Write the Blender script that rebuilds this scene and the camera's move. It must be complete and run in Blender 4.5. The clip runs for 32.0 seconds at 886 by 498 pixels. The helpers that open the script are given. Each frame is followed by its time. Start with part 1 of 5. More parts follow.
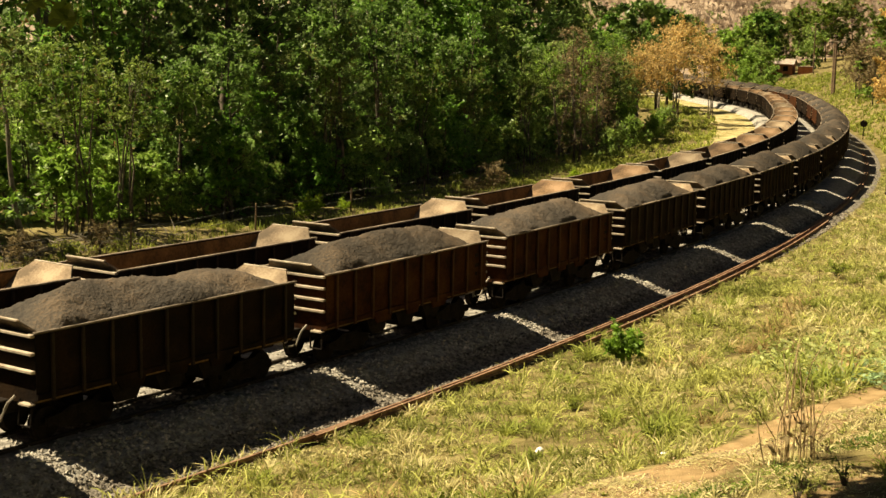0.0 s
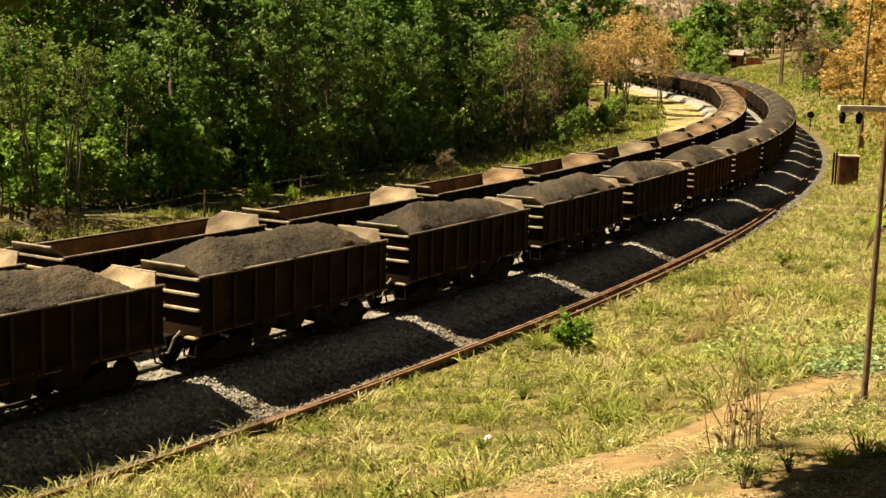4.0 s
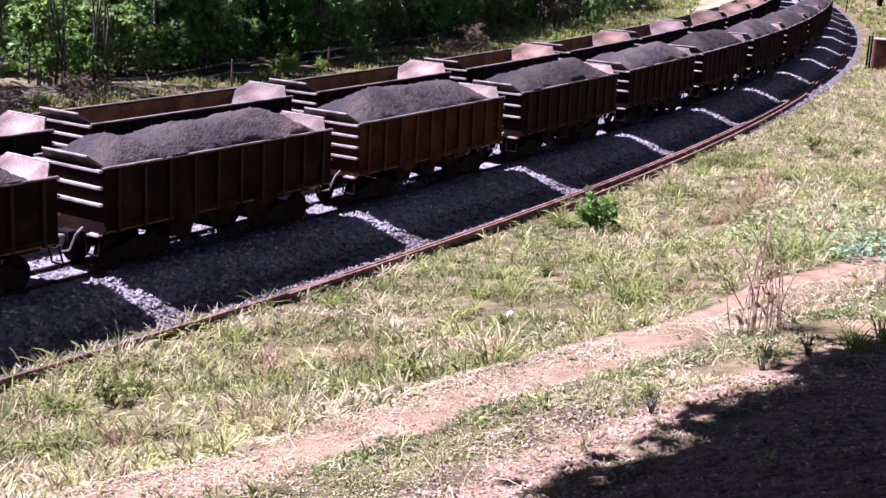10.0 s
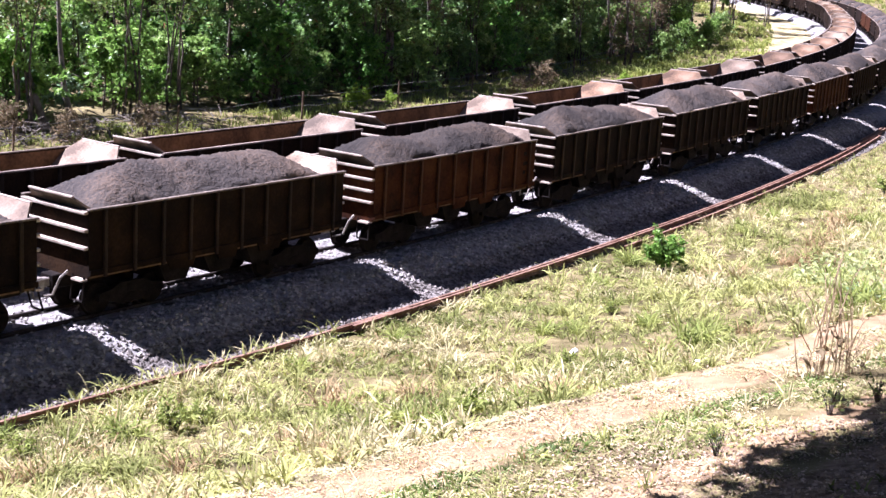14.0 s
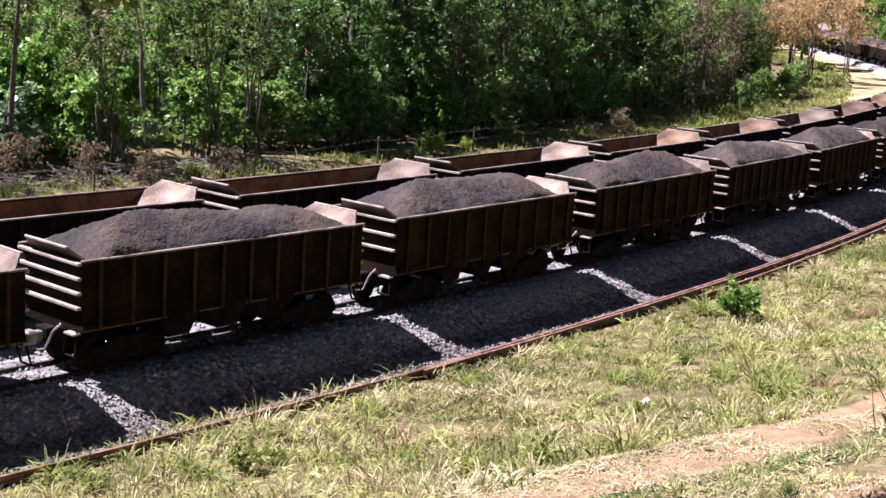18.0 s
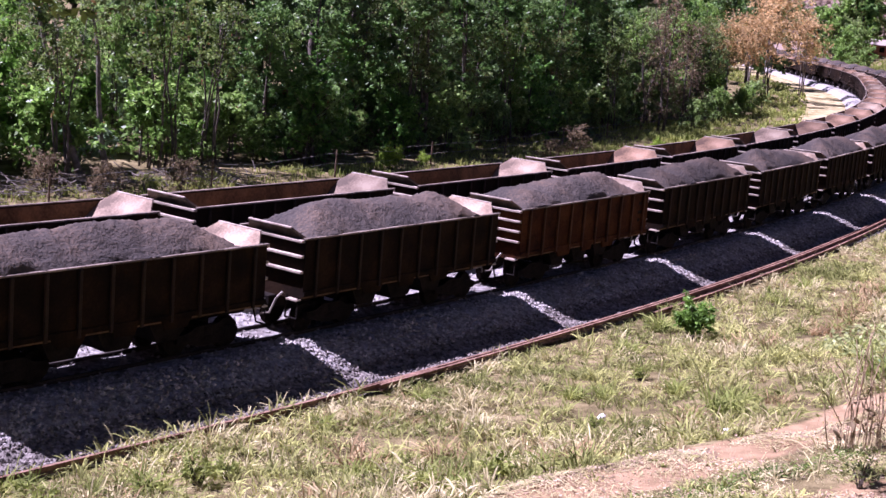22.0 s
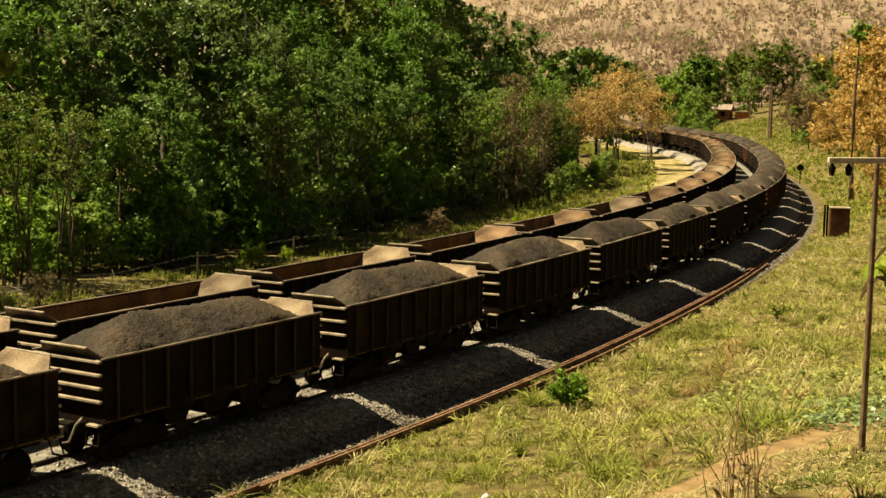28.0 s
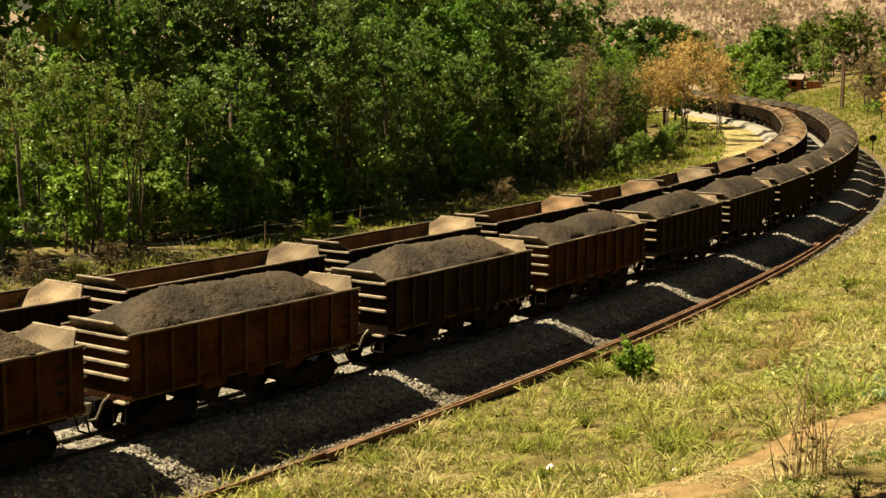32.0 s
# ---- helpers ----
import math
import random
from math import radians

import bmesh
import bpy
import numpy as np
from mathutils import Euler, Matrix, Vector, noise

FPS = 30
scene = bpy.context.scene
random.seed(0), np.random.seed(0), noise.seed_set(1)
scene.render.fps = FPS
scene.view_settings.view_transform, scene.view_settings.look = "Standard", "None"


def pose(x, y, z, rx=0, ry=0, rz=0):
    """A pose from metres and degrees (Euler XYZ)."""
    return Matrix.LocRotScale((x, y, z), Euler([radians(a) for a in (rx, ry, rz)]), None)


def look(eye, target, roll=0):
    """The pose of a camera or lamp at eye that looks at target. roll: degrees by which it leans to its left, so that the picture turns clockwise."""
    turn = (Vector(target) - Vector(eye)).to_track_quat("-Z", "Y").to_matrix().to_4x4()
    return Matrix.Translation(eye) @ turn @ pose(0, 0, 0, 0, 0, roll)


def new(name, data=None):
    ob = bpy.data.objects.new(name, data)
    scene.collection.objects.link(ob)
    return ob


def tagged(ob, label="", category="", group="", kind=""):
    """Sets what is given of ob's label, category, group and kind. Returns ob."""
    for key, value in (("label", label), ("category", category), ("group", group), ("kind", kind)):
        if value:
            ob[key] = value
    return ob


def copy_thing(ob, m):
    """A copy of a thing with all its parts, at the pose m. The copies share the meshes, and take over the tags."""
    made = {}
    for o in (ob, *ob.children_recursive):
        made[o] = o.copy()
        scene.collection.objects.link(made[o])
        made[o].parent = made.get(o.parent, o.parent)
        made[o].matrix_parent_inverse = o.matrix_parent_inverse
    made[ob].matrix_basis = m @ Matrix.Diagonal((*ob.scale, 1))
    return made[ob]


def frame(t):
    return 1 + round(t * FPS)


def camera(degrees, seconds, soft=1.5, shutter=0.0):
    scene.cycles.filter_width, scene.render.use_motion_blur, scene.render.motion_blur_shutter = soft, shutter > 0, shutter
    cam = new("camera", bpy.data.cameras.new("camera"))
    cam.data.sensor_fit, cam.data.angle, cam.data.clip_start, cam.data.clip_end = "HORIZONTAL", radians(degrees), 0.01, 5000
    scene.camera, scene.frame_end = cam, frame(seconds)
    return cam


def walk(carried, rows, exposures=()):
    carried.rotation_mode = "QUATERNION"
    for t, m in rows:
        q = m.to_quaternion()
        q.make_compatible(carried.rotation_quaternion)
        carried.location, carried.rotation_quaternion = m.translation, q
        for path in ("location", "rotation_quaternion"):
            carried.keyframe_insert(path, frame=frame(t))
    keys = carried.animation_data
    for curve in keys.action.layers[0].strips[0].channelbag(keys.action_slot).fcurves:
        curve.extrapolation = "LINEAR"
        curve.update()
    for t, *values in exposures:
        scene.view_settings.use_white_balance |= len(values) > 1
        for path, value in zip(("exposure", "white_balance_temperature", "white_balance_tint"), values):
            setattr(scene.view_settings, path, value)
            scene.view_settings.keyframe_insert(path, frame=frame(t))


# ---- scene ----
cam = camera(35.77, 32.0)
CAM_Z = 9.00
# seconds and turn of the hand-held camera, in degrees
PATH = (
    (0.0, 81.41, -1.11, 0.19),    (0.5, 81.43, -1.26, -0.18),    (1.0, 81.48, -1.32, -0.56),
    (1.5, 81.86, -0.98, -1.22),    (2.0, 81.72, -0.84, -1.87),    (2.5, 81.83, -0.75, -0.51),
    (3.0, 81.12, -0.25, -1.17),    (3.5, 81.64, -0.89, -0.87),    (4.0, 80.96, -1.69, -1.83),
    (4.5, 80.09, -1.55, -1.03),    (6.5, 79.76, -3.11, -1.76),    (7.0, 79.54, -2.67, -1.58),
    (7.5, 79.87, -3.05, -1.37),    (8.0, 79.59, -2.86, -1.28),    (8.5, 79.39, -2.63, -0.86),
    (9.0, 78.00, -2.82, 0.03),    (9.5, 78.14, -2.45, -0.03),    (10.0, 75.72, -2.84, -0.51),
    (10.5, 75.79, -1.53, 0.68),    (11.0, 76.39, -1.07, 2.74),    (11.5, 75.01, -2.09, 2.59),
    (12.0, 75.76, -2.41, 2.77),    (12.5, 76.98, -2.05, 3.74),    (13.0, 75.33, -2.54, 3.74),
    (13.5, 75.12, -3.31, 2.87),    (14.0, 77.01, -3.44, 2.45),    (14.5, 77.96, -3.56, 4.23),
    (16.5, 78.60, -4.01, 5.60),    (17.0, 78.52, -4.11, 5.23),    (17.5, 78.96, -3.66, 5.80),
    (18.0, 78.71, -3.75, 5.63),    (18.5, 77.90, -4.14, 4.68),    (19.0, 78.05, -4.06, 5.25),
    (19.5, 78.15, -4.15, 4.70),    (20.0, 77.66, -4.16, 4.38),    (20.5, 76.39, -5.03, 4.21),
    (21.0, 77.16, -4.69, 4.76),    (21.5, 78.62, -5.01, 4.08),    (22.0, 79.44, -4.62, 3.97),
    (22.5, 79.14, -4.13, 1.75),    (23.0, 80.75, -2.34, -0.24),    (23.5, 81.16, -1.68, -2.61),
    (24.0, 82.08, -2.33, -1.09),    (24.5, 79.39, -1.99, -2.91),    (25.0, 82.35, -1.30, -0.25),
    (25.5, 83.49, -0.81, -0.40),    (27.5, 83.44, -0.76, -2.28),    (28.0, 83.40, -0.78, -2.24),
    (28.5, 83.06, -0.92, -2.50),    (29.0, 82.72, -1.05, -2.25),    (29.5, 82.18, -1.09, -1.68),
    (30.0, 82.26, -0.93, -1.48),    (30.5, 82.68, -0.16, -1.75),    (31.0, 82.31, -0.76, -0.22),
    (31.5, 82.08, -1.04, 0.45),    (32.0, 82.12, -0.71, 0.53),
)
walk(cam, [(t, pose(0, 0, CAM_Z, rx, ry, rz)) for t, rx, ry, rz in PATH],
     exposures=[(0, 1.26, 9400, 4), (4.5, 1.26, 9400, 5), (6.5, 1.3, 6500, 28), (7.1, 1.44, 6000, 29), (7.8, 1.44, 5300, 50), (8.5, 1.47, 5200, 52), (9, 1.32, 6300, 18), (9.5, 1.55, 5150, 52),
                 (10.5, 1.75, 5000, 53), (11, 2.08, 5250, 54), (12, 2.15, 5250, 38), (14.5, 2.15, 5200, 35), (16.5, 1.64, 5500, 34), (19, 1.64, 5300, 37), (21, 1.8, 5100, 47), (22, 1.55, 5200, 55),
                 (23, 1.42, 5050, 54), (23.5, 1.4, 8700, 9), (24.5, 1.36, 8800, 6), (25.2, 1.25, 7000, 15), (27.5, 1.0, 9800, 4), (28, 0.97, 10200, 2), (32, 1.1, 9800, 3)])

# ---- light ----
SUN_UP = radians(54)
SUN_TO = Vector((-0.985 * math.cos(SUN_UP), 0.17 * math.cos(SUN_UP), math.sin(SUN_UP)))
world = bpy.data.worlds.new("sky")
scene.world = world
world.use_nodes = True
wn = world.node_tree.nodes
sky = wn.new("ShaderNodeTexSky")
sky.sky_type, sky.sun_disc = "NISHITA", False
sky.sun_elevation, sky.sun_rotation = SUN_UP, math.atan2(SUN_TO.x, SUN_TO.y)
world.node_tree.links.new(sky.outputs[0], wn["Background"].inputs[0])
wn["Background"].inputs[1].default_value = 0.013
sun = new("sun", bpy.data.lights.new("sun", "SUN"))
sun.data.energy, sun.data.angle, sun.data.color = 4.9, radians(0.53), (1.0, 0.93, 0.8)
sun.matrix_world = look((0, 0, 0), -SUN_TO)


# ---- materials ----
def material(name, dark, light, scale=2.0, rough=0.9, metal=0.0, bump=0.3, fine=14.0, mid=None, vary=0.0, spec=0.3,
             coords="Object", leafy=0.0, island=0.0, tone=0.0, dead=0.0):
    """Two scales of noise between two or three colours, with fine relief; vary: brightness by object."""
    m = bpy.data.materials.new(name)
    m.use_nodes = True
    n, link = m.node_tree.nodes, m.node_tree.links.new
    bsdf = n["Principled BSDF"]
    tc = n.new("ShaderNodeTexCoord")
    big, small = n.new("ShaderNodeTexNoise"), n.new("ShaderNodeTexNoise")
    for node, s, d in ((big, scale, 6), (small, scale * fine, 4)):
        node.inputs["Scale"].default_value, node.inputs["Detail"].default_value = s, d
        link(tc.outputs[coords], node.inputs["Vector"])
    mixv = n.new("ShaderNodeMath")
    mixv.operation = "ADD"
    half = n.new("ShaderNodeMath")
    half.operation, half.inputs[1].default_value = "MULTIPLY", 0.45
    link(small.outputs[0], half.inputs[0])
    sub = n.new("ShaderNodeMath")
    sub.operation, sub.inputs[1].default_value = "SUBTRACT", 0.22
    link(half.outputs[0], sub.inputs[0])
    link(big.outputs[0], mixv.inputs[0])
    link(sub.outputs[0], mixv.inputs[1])
    ramp = n.new("ShaderNodeValToRGB")
    cr = ramp.color_ramp
    cr.elements[0].position, cr.elements[0].color = 0.32, (*dark, 1)
    cr.elements[1].position, cr.elements[1].color = 0.7, (*light, 1)
    if mid:
        e = cr.elements.new(0.5)
        e.color = (*mid, 1)
    link(mixv.outputs[0], ramp.inputs[0])
    colour = ramp.outputs[0]
    if vary or island:
        src = n.new("ShaderNodeNewGeometry" if island else "ShaderNodeObjectInfo")
        rnd = src.outputs["Random Per Island" if island else "Random"]
        amount = island or vary
        mr = n.new("ShaderNodeMapRange")
        mr.inputs[3].default_value, mr.inputs[4].default_value = 1 - amount, 1 + amount
        link(rnd, mr.inputs[0])
        hsv = n.new("ShaderNodeHueSaturation")
        link(colour, hsv.inputs["Color"])
        link(mr.outputs[0], hsv.inputs["Value"])
        colour = hsv.outputs[0]
        if tone:
            info = n.new("ShaderNodeObjectInfo")
            for name, low, high in (("Hue", 0.5 - tone * 0.09, 0.5 + tone * 0.05), ("Saturation", 1 - tone, 1 + 0.4 * tone)):
                tm = n.new("ShaderNodeMapRange")
                tm.inputs[3].default_value, tm.inputs[4].default_value = low, high
                link(info.outputs["Random"], tm.inputs[0])
                link(tm.outputs[0], hsv.inputs[name])
        if dead:
            pick = n.new("ShaderNodeMath")
            pick.operation, pick.inputs[1].default_value = "LESS_THAN", dead
            link(rnd, pick.inputs[0])
            brown = n.new("ShaderNodeMix")
            brown.data_type = "RGBA"
            link(pick.outputs[0], brown.inputs[0])
            link(colour, brown.inputs[6])
            brown.inputs[7].default_value = (0.22, 0.13, 0.05, 1)
            colour = brown.outputs[2]
    link(colour, bsdf.inputs["Base Color"])
    bsdf.inputs["Roughness"].default_value = rough
    bsdf.inputs["Metallic"].default_value = metal
    bsdf.inputs["Specular IOR Level"].default_value = spec
    if bump:
        b = n.new("ShaderNodeBump")
        b.inputs["Strength"].default_value, b.inputs["Distance"].default_value = bump, 0.05
        link(small.outputs[0], b.inputs["Height"])
        link(b.outputs[0], bsdf.inputs["Normal"])
    if leafy:
        tr = n.new("ShaderNodeBsdfTranslucent")
        link(colour, tr.inputs["Color"])
        mx = n.new("ShaderNodeMixShader")
        mx.inputs[0].default_value = leafy
        link(bsdf.outputs[0], mx.inputs[1])
        link(tr.outputs[0], mx.inputs[2])
        link(mx.outputs[0], n["Material Output"].inputs[0])
    return m


# outer rust set far darker than INSIDE: the walls' shade put into the colour
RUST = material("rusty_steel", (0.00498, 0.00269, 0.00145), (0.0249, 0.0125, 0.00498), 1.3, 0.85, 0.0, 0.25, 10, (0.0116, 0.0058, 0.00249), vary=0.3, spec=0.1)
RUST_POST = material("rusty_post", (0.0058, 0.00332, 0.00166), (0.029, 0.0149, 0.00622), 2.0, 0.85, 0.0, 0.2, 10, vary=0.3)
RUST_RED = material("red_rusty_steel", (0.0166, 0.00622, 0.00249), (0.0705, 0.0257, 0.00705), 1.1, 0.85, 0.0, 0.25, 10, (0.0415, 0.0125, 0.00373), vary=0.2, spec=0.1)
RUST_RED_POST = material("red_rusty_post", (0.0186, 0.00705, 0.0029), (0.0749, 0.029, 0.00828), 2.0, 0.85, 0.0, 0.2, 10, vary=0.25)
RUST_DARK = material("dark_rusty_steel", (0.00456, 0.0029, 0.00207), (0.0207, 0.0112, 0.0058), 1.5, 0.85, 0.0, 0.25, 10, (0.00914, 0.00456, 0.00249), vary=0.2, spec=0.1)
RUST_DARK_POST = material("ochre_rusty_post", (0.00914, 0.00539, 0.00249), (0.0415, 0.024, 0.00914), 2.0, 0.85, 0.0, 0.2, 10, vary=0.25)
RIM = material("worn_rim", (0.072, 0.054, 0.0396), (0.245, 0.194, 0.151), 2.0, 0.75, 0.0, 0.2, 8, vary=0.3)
# much paler than the end wall: sun on the rib tops put into colour
END_RIB = material("sunlit_end_rib", (0.24, 0.19, 0.145), (0.5, 0.42, 0.34), 3.0, 0.7, 0.0, 0.2, 8)
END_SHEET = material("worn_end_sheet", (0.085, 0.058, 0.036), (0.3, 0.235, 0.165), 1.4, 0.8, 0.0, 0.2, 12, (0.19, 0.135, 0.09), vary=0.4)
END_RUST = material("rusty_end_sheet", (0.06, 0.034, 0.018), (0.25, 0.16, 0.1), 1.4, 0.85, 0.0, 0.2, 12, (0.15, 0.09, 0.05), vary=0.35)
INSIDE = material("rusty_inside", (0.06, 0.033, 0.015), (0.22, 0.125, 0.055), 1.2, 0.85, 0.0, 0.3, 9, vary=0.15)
# near black: shade under the wagons put into bogie and hopper colour
DARK_STEEL = material("near_black_steel", (0.005, 0.004, 0.004), (0.02, 0.015, 0.012), 3.0, 0.85, 0.0, 0.3, 8, spec=0.08)
CAST = material("cast_coupler", (0.15, 0.13, 0.11), (0.4, 0.36, 0.31), 4.0, 0.6, 0.3, 0.3, 8)
ORE = material("iron_ore", (0.03, 0.028, 0.027), (0.112, 0.08, 0.056), 0.32, 0.95, 0.0, 1.0, 42, (0.056, 0.047, 0.04), vary=0.3, spec=0.12)
STEEL_RAIL = material("running_rail", (0.012, 0.009, 0.007), (0.05, 0.04, 0.032), 2.0, 0.6, 0.3, 0.1, 10)
OLD_RAIL = material("old_rusty_rail", (0.10, 0.05, 0.03), (0.28, 0.17, 0.115), 3.0, 0.85, 0.0, 0.3, 8)
BALLAST = material("ballast", (0.15, 0.142, 0.132), (0.42, 0.4, 0.375), 5.0, 0.95, 0.0, 1.0, 6, spec=0.1)
STONE = material("ballast_stone", (0.17, 0.158, 0.142), (0.44, 0.41, 0.375), 3.0, 0.9, 0.0, 0.5, 6, island=0.45, spec=0.1)
# darker than STONE: dirt, plus weaker light at the foot put into colour
STONE_LOW = material("shaded_grimy_stone", (0.07, 0.063, 0.056), (0.28, 0.25, 0.22), 3.0, 0.9, 0.0, 0.5, 6, island=0.5, spec=0.1)
SLEEPER = material("sleeper_wood", (0.01, 0.008, 0.007), (0.045, 0.036, 0.03), 4.0, 0.95, 0.0, 0.5, 8, spec=0.1)
BARK = material("grey_bark", (0.04, 0.033, 0.027), (0.17, 0.14, 0.11), 3.0, 0.95, 0.0, 0.6, 8)
POLE_WOOD = material("weathered_pole", (0.07, 0.045, 0.03), (0.22, 0.15, 0.10), 4.0, 0.9, 0.0, 0.4, 8)
LEAF = material("leaves_dark", (0.04, 0.105, 0.018), (0.2, 0.37, 0.075), 0.7, 0.45, 0.0, 0.0, 5, leafy=0.45, island=0.5, spec=0.4, tone=0.16, dead=0.012)
LEAF_B = material("leaves_light", (0.1, 0.2, 0.03), (0.34, 0.52, 0.11), 0.7, 0.45, 0.0, 0.0, 5, leafy=0.45, island=0.45, spec=0.4, tone=0.16, dead=0.01)
# sky sheen of big glossy leaves is put into this pale bluish colour
LEAF_P = material("leaves_broad_sky_sheen", (0.12, 0.22, 0.1), (0.34, 0.46, 0.25), 0.6, 0.35, 0.0, 0.0, 9, leafy=0.3, island=0.5, spec=0.6)
LEAF_Y = material("leaves_yellow", (0.40, 0.27, 0.09), (0.70, 0.51, 0.22), 0.6, 0.7, 0.0, 0.0, 9, leafy=0.35, island=0.35)
LEAF_D = material("leaves_dry", (0.11, 0.085, 0.045), (0.29, 0.22, 0.12), 0.6, 0.8, 0.0, 0.0, 9, leafy=0.3, island=0.4)
LEAF_M = material("leaves_olive", (0.065, 0.11, 0.02), (0.22, 0.3, 0.07), 0.6, 0.55, 0.0, 0.0, 5, leafy=0.42, island=0.5, tone=0.16, dead=0.05)
LEAF_T = material("leaves_tan", (0.36, 0.25, 0.10), (0.68, 0.50, 0.23), 0.6, 0.7, 0.0, 0.0, 9, leafy=0.4, island=0.4)
PALE_BARK = material("pale_bark", (0.08, 0.068, 0.055), (0.26, 0.225, 0.185), 3.0, 0.95, 0.0, 0.5, 8)
BARE_TREES = material("bare_branches", (0.26, 0.2, 0.17), (0.42, 0.34, 0.29), 0.04, 0.95, 0.0, 0.0, 9, leafy=0.5, island=0.15)
BRICK = material("red_brick", (0.28, 0.09, 0.05), (0.48, 0.19, 0.11), 1.5, 0.9, 0.0, 0.3, 8)
ROOF = material("pale_roof_sheet", (0.2, 0.16, 0.14), (0.4, 0.33, 0.29), 1.0, 0.8, 0.0, 0.2, 8)
WIRE = material("dull_wire", (0.1, 0.095, 0.085), (0.22, 0.21, 0.19), 3.0, 0.6, 0.3, 0.0, 8)
CABINET = material("rusty_cabinet", (0.05, 0.018, 0.011), (0.15, 0.055, 0.03), 1.5, 0.8, 0.0, 0.2, 8)
PLASTIC = material("white_plastic", (0.7, 0.7, 0.68), (0.85, 0.85, 0.83), 3.0, 0.5, 0.0, 0.2, 8)
TRUNK_SHEATH = material("banana_sheath", (0.16, 0.09, 0.05), (0.4, 0.26, 0.14), 2.0, 0.9, 0.0, 0.4, 8)
GRASS = material("dry_green_grass", (0.155, 0.18, 0.045), (0.475, 0.48, 0.165), 0.35, 0.8, 0.0, 0.0, 12, leafy=0.35, island=0.5, spec=0.15)
STRAW = material("straw", (0.34, 0.30, 0.13), (0.62, 0.56, 0.31), 1.0, 0.8, 0.0, 0.0, 9, leafy=0.3, island=0.3)
# paler than the nearer dry leaves: distance haze put into the colour
HAZED_SCRUB = material("hazed_scrub_twigs", (0.25, 0.19, 0.145), (0.38, 0.3, 0.23), 0.04, 0.95, 0.0, 0.0, 9, leafy=0.5, island=0.15)
GREEN_GRASS = material("green_grass", (0.15, 0.2, 0.035), (0.4, 0.43, 0.11), 0.35, 0.8, 0.0, 0.0, 12, leafy=0.35, island=0.4)
STRAW_D = material("brown_straw", (0.2, 0.14, 0.06), (0.5, 0.37, 0.18), 1.0, 0.8, 0.0, 0.0, 9, leafy=0.3, island=0.35)
DRY_STALK = material("dry_stalk", (0.24, 0.165, 0.09), (0.56, 0.42, 0.26), 4.0, 0.9, 0.0, 0.2, 8)
ARM_WOOD = material("pale_arm_wood", (0.34, 0.31, 0.27), (0.6, 0.56, 0.5), 4.0, 0.9, 0.0, 0.3, 8)
LEAF_F = material("leaves_fresh", (0.075, 0.155, 0.018), (0.2, 0.36, 0.05), 1.0, 0.55, 0.0, 0.0, 9, leafy=0.35, island=0.4)
LEAF_C = material("leaves_creeper", (0.15, 0.19, 0.05), (0.38, 0.42, 0.16), 0.8, 0.6, 0.0, 0.0, 9, leafy=0.3, island=0.5)
LEAF_L = material("leaves_lime", (0.14, 0.24, 0.015), (0.36, 0.48, 0.06), 1.0, 0.55, 0.0, 0.0, 9, leafy=0.4, island=0.35)
LITTER = material("dead_leaves", (0.16, 0.11, 0.07), (0.55, 0.42, 0.29), 2.0, 0.9, 0.0, 0.0, 9, leafy=0.15, island=0.55, spec=0.1)
SOIL = material("grassy_soil", (0.06, 0.048, 0.022), (0.26, 0.215, 0.105), 1.3, 0.95, 0.0, 0.8, 22, (0.14, 0.115, 0.05), coords="Object", spec=0.1)


def masks(m, layers):
    """Lay further colours over a material where the ground's own masks say so, with a ragged edge."""
    n, link = m.node_tree.nodes, m.node_tree.links.new
    bsdf = n["Principled BSDF"]
    tc = n.new("ShaderNodeTexCoord")
    for name, dark, light, scale in layers:
        at = n.new("ShaderNodeAttribute")
        at.attribute_name = name
        edge, grain = n.new("ShaderNodeTexNoise"), n.new("ShaderNodeTexNoise")
        edge.inputs["Scale"].default_value, edge.inputs["Detail"].default_value = 1.6, 5
        grain.inputs["Scale"].default_value, grain.inputs["Detail"].default_value = scale, 8
        add = n.new("ShaderNodeMath")
        add.operation = "ADD"
        mr = n.new("ShaderNodeMapRange")
        mr.inputs[1].default_value, mr.inputs[2].default_value = 0.88, 1.12
        ramp = n.new("ShaderNodeValToRGB")
        ramp.color_ramp.elements[0].position, ramp.color_ramp.elements[0].color = 0.35, (*dark, 1)
        ramp.color_ramp.elements[1].position, ramp.color_ramp.elements[1].color = 0.65, (*light, 1)
        mix = n.new("ShaderNodeMix")
        mix.data_type = "RGBA"
        for t in (edge, grain):
            link(tc.outputs["Object"], t.inputs["Vector"])
        link(at.outputs["Fac"], add.inputs[0])
        link(edge.outputs[0], add.inputs[1])
        link(add.outputs[0], mr.inputs[0])
        link(grain.outputs[0], ramp.inputs[0])
        link(mr.outputs[0], mix.inputs[0])
        link(bsdf.inputs["Base Color"].links[0].from_socket, mix.inputs[6])
        link(ramp.outputs[0], mix.inputs[7])
        link(mix.outputs[2], bsdf.inputs["Base Color"])


masks(SOIL, (("sand", (0.16, 0.14, 0.05), (0.52, 0.43, 0.24), 0.9), ("footpath", (0.2, 0.135, 0.07), (0.34, 0.235, 0.13), 2.3),
             ("litter", (0.11, 0.075, 0.045), (0.34, 0.24, 0.15), 5.0)))
# shade under the trains is laid into the ballast as a dark band
masks(BALLAST, (("foot_shade_grime", (0.07, 0.062, 0.053), (0.28, 0.255, 0.225), 7.0), ("train_shade", (0.03, 0.026, 0.023), (0.15, 0.13, 0.115), 6.0)))
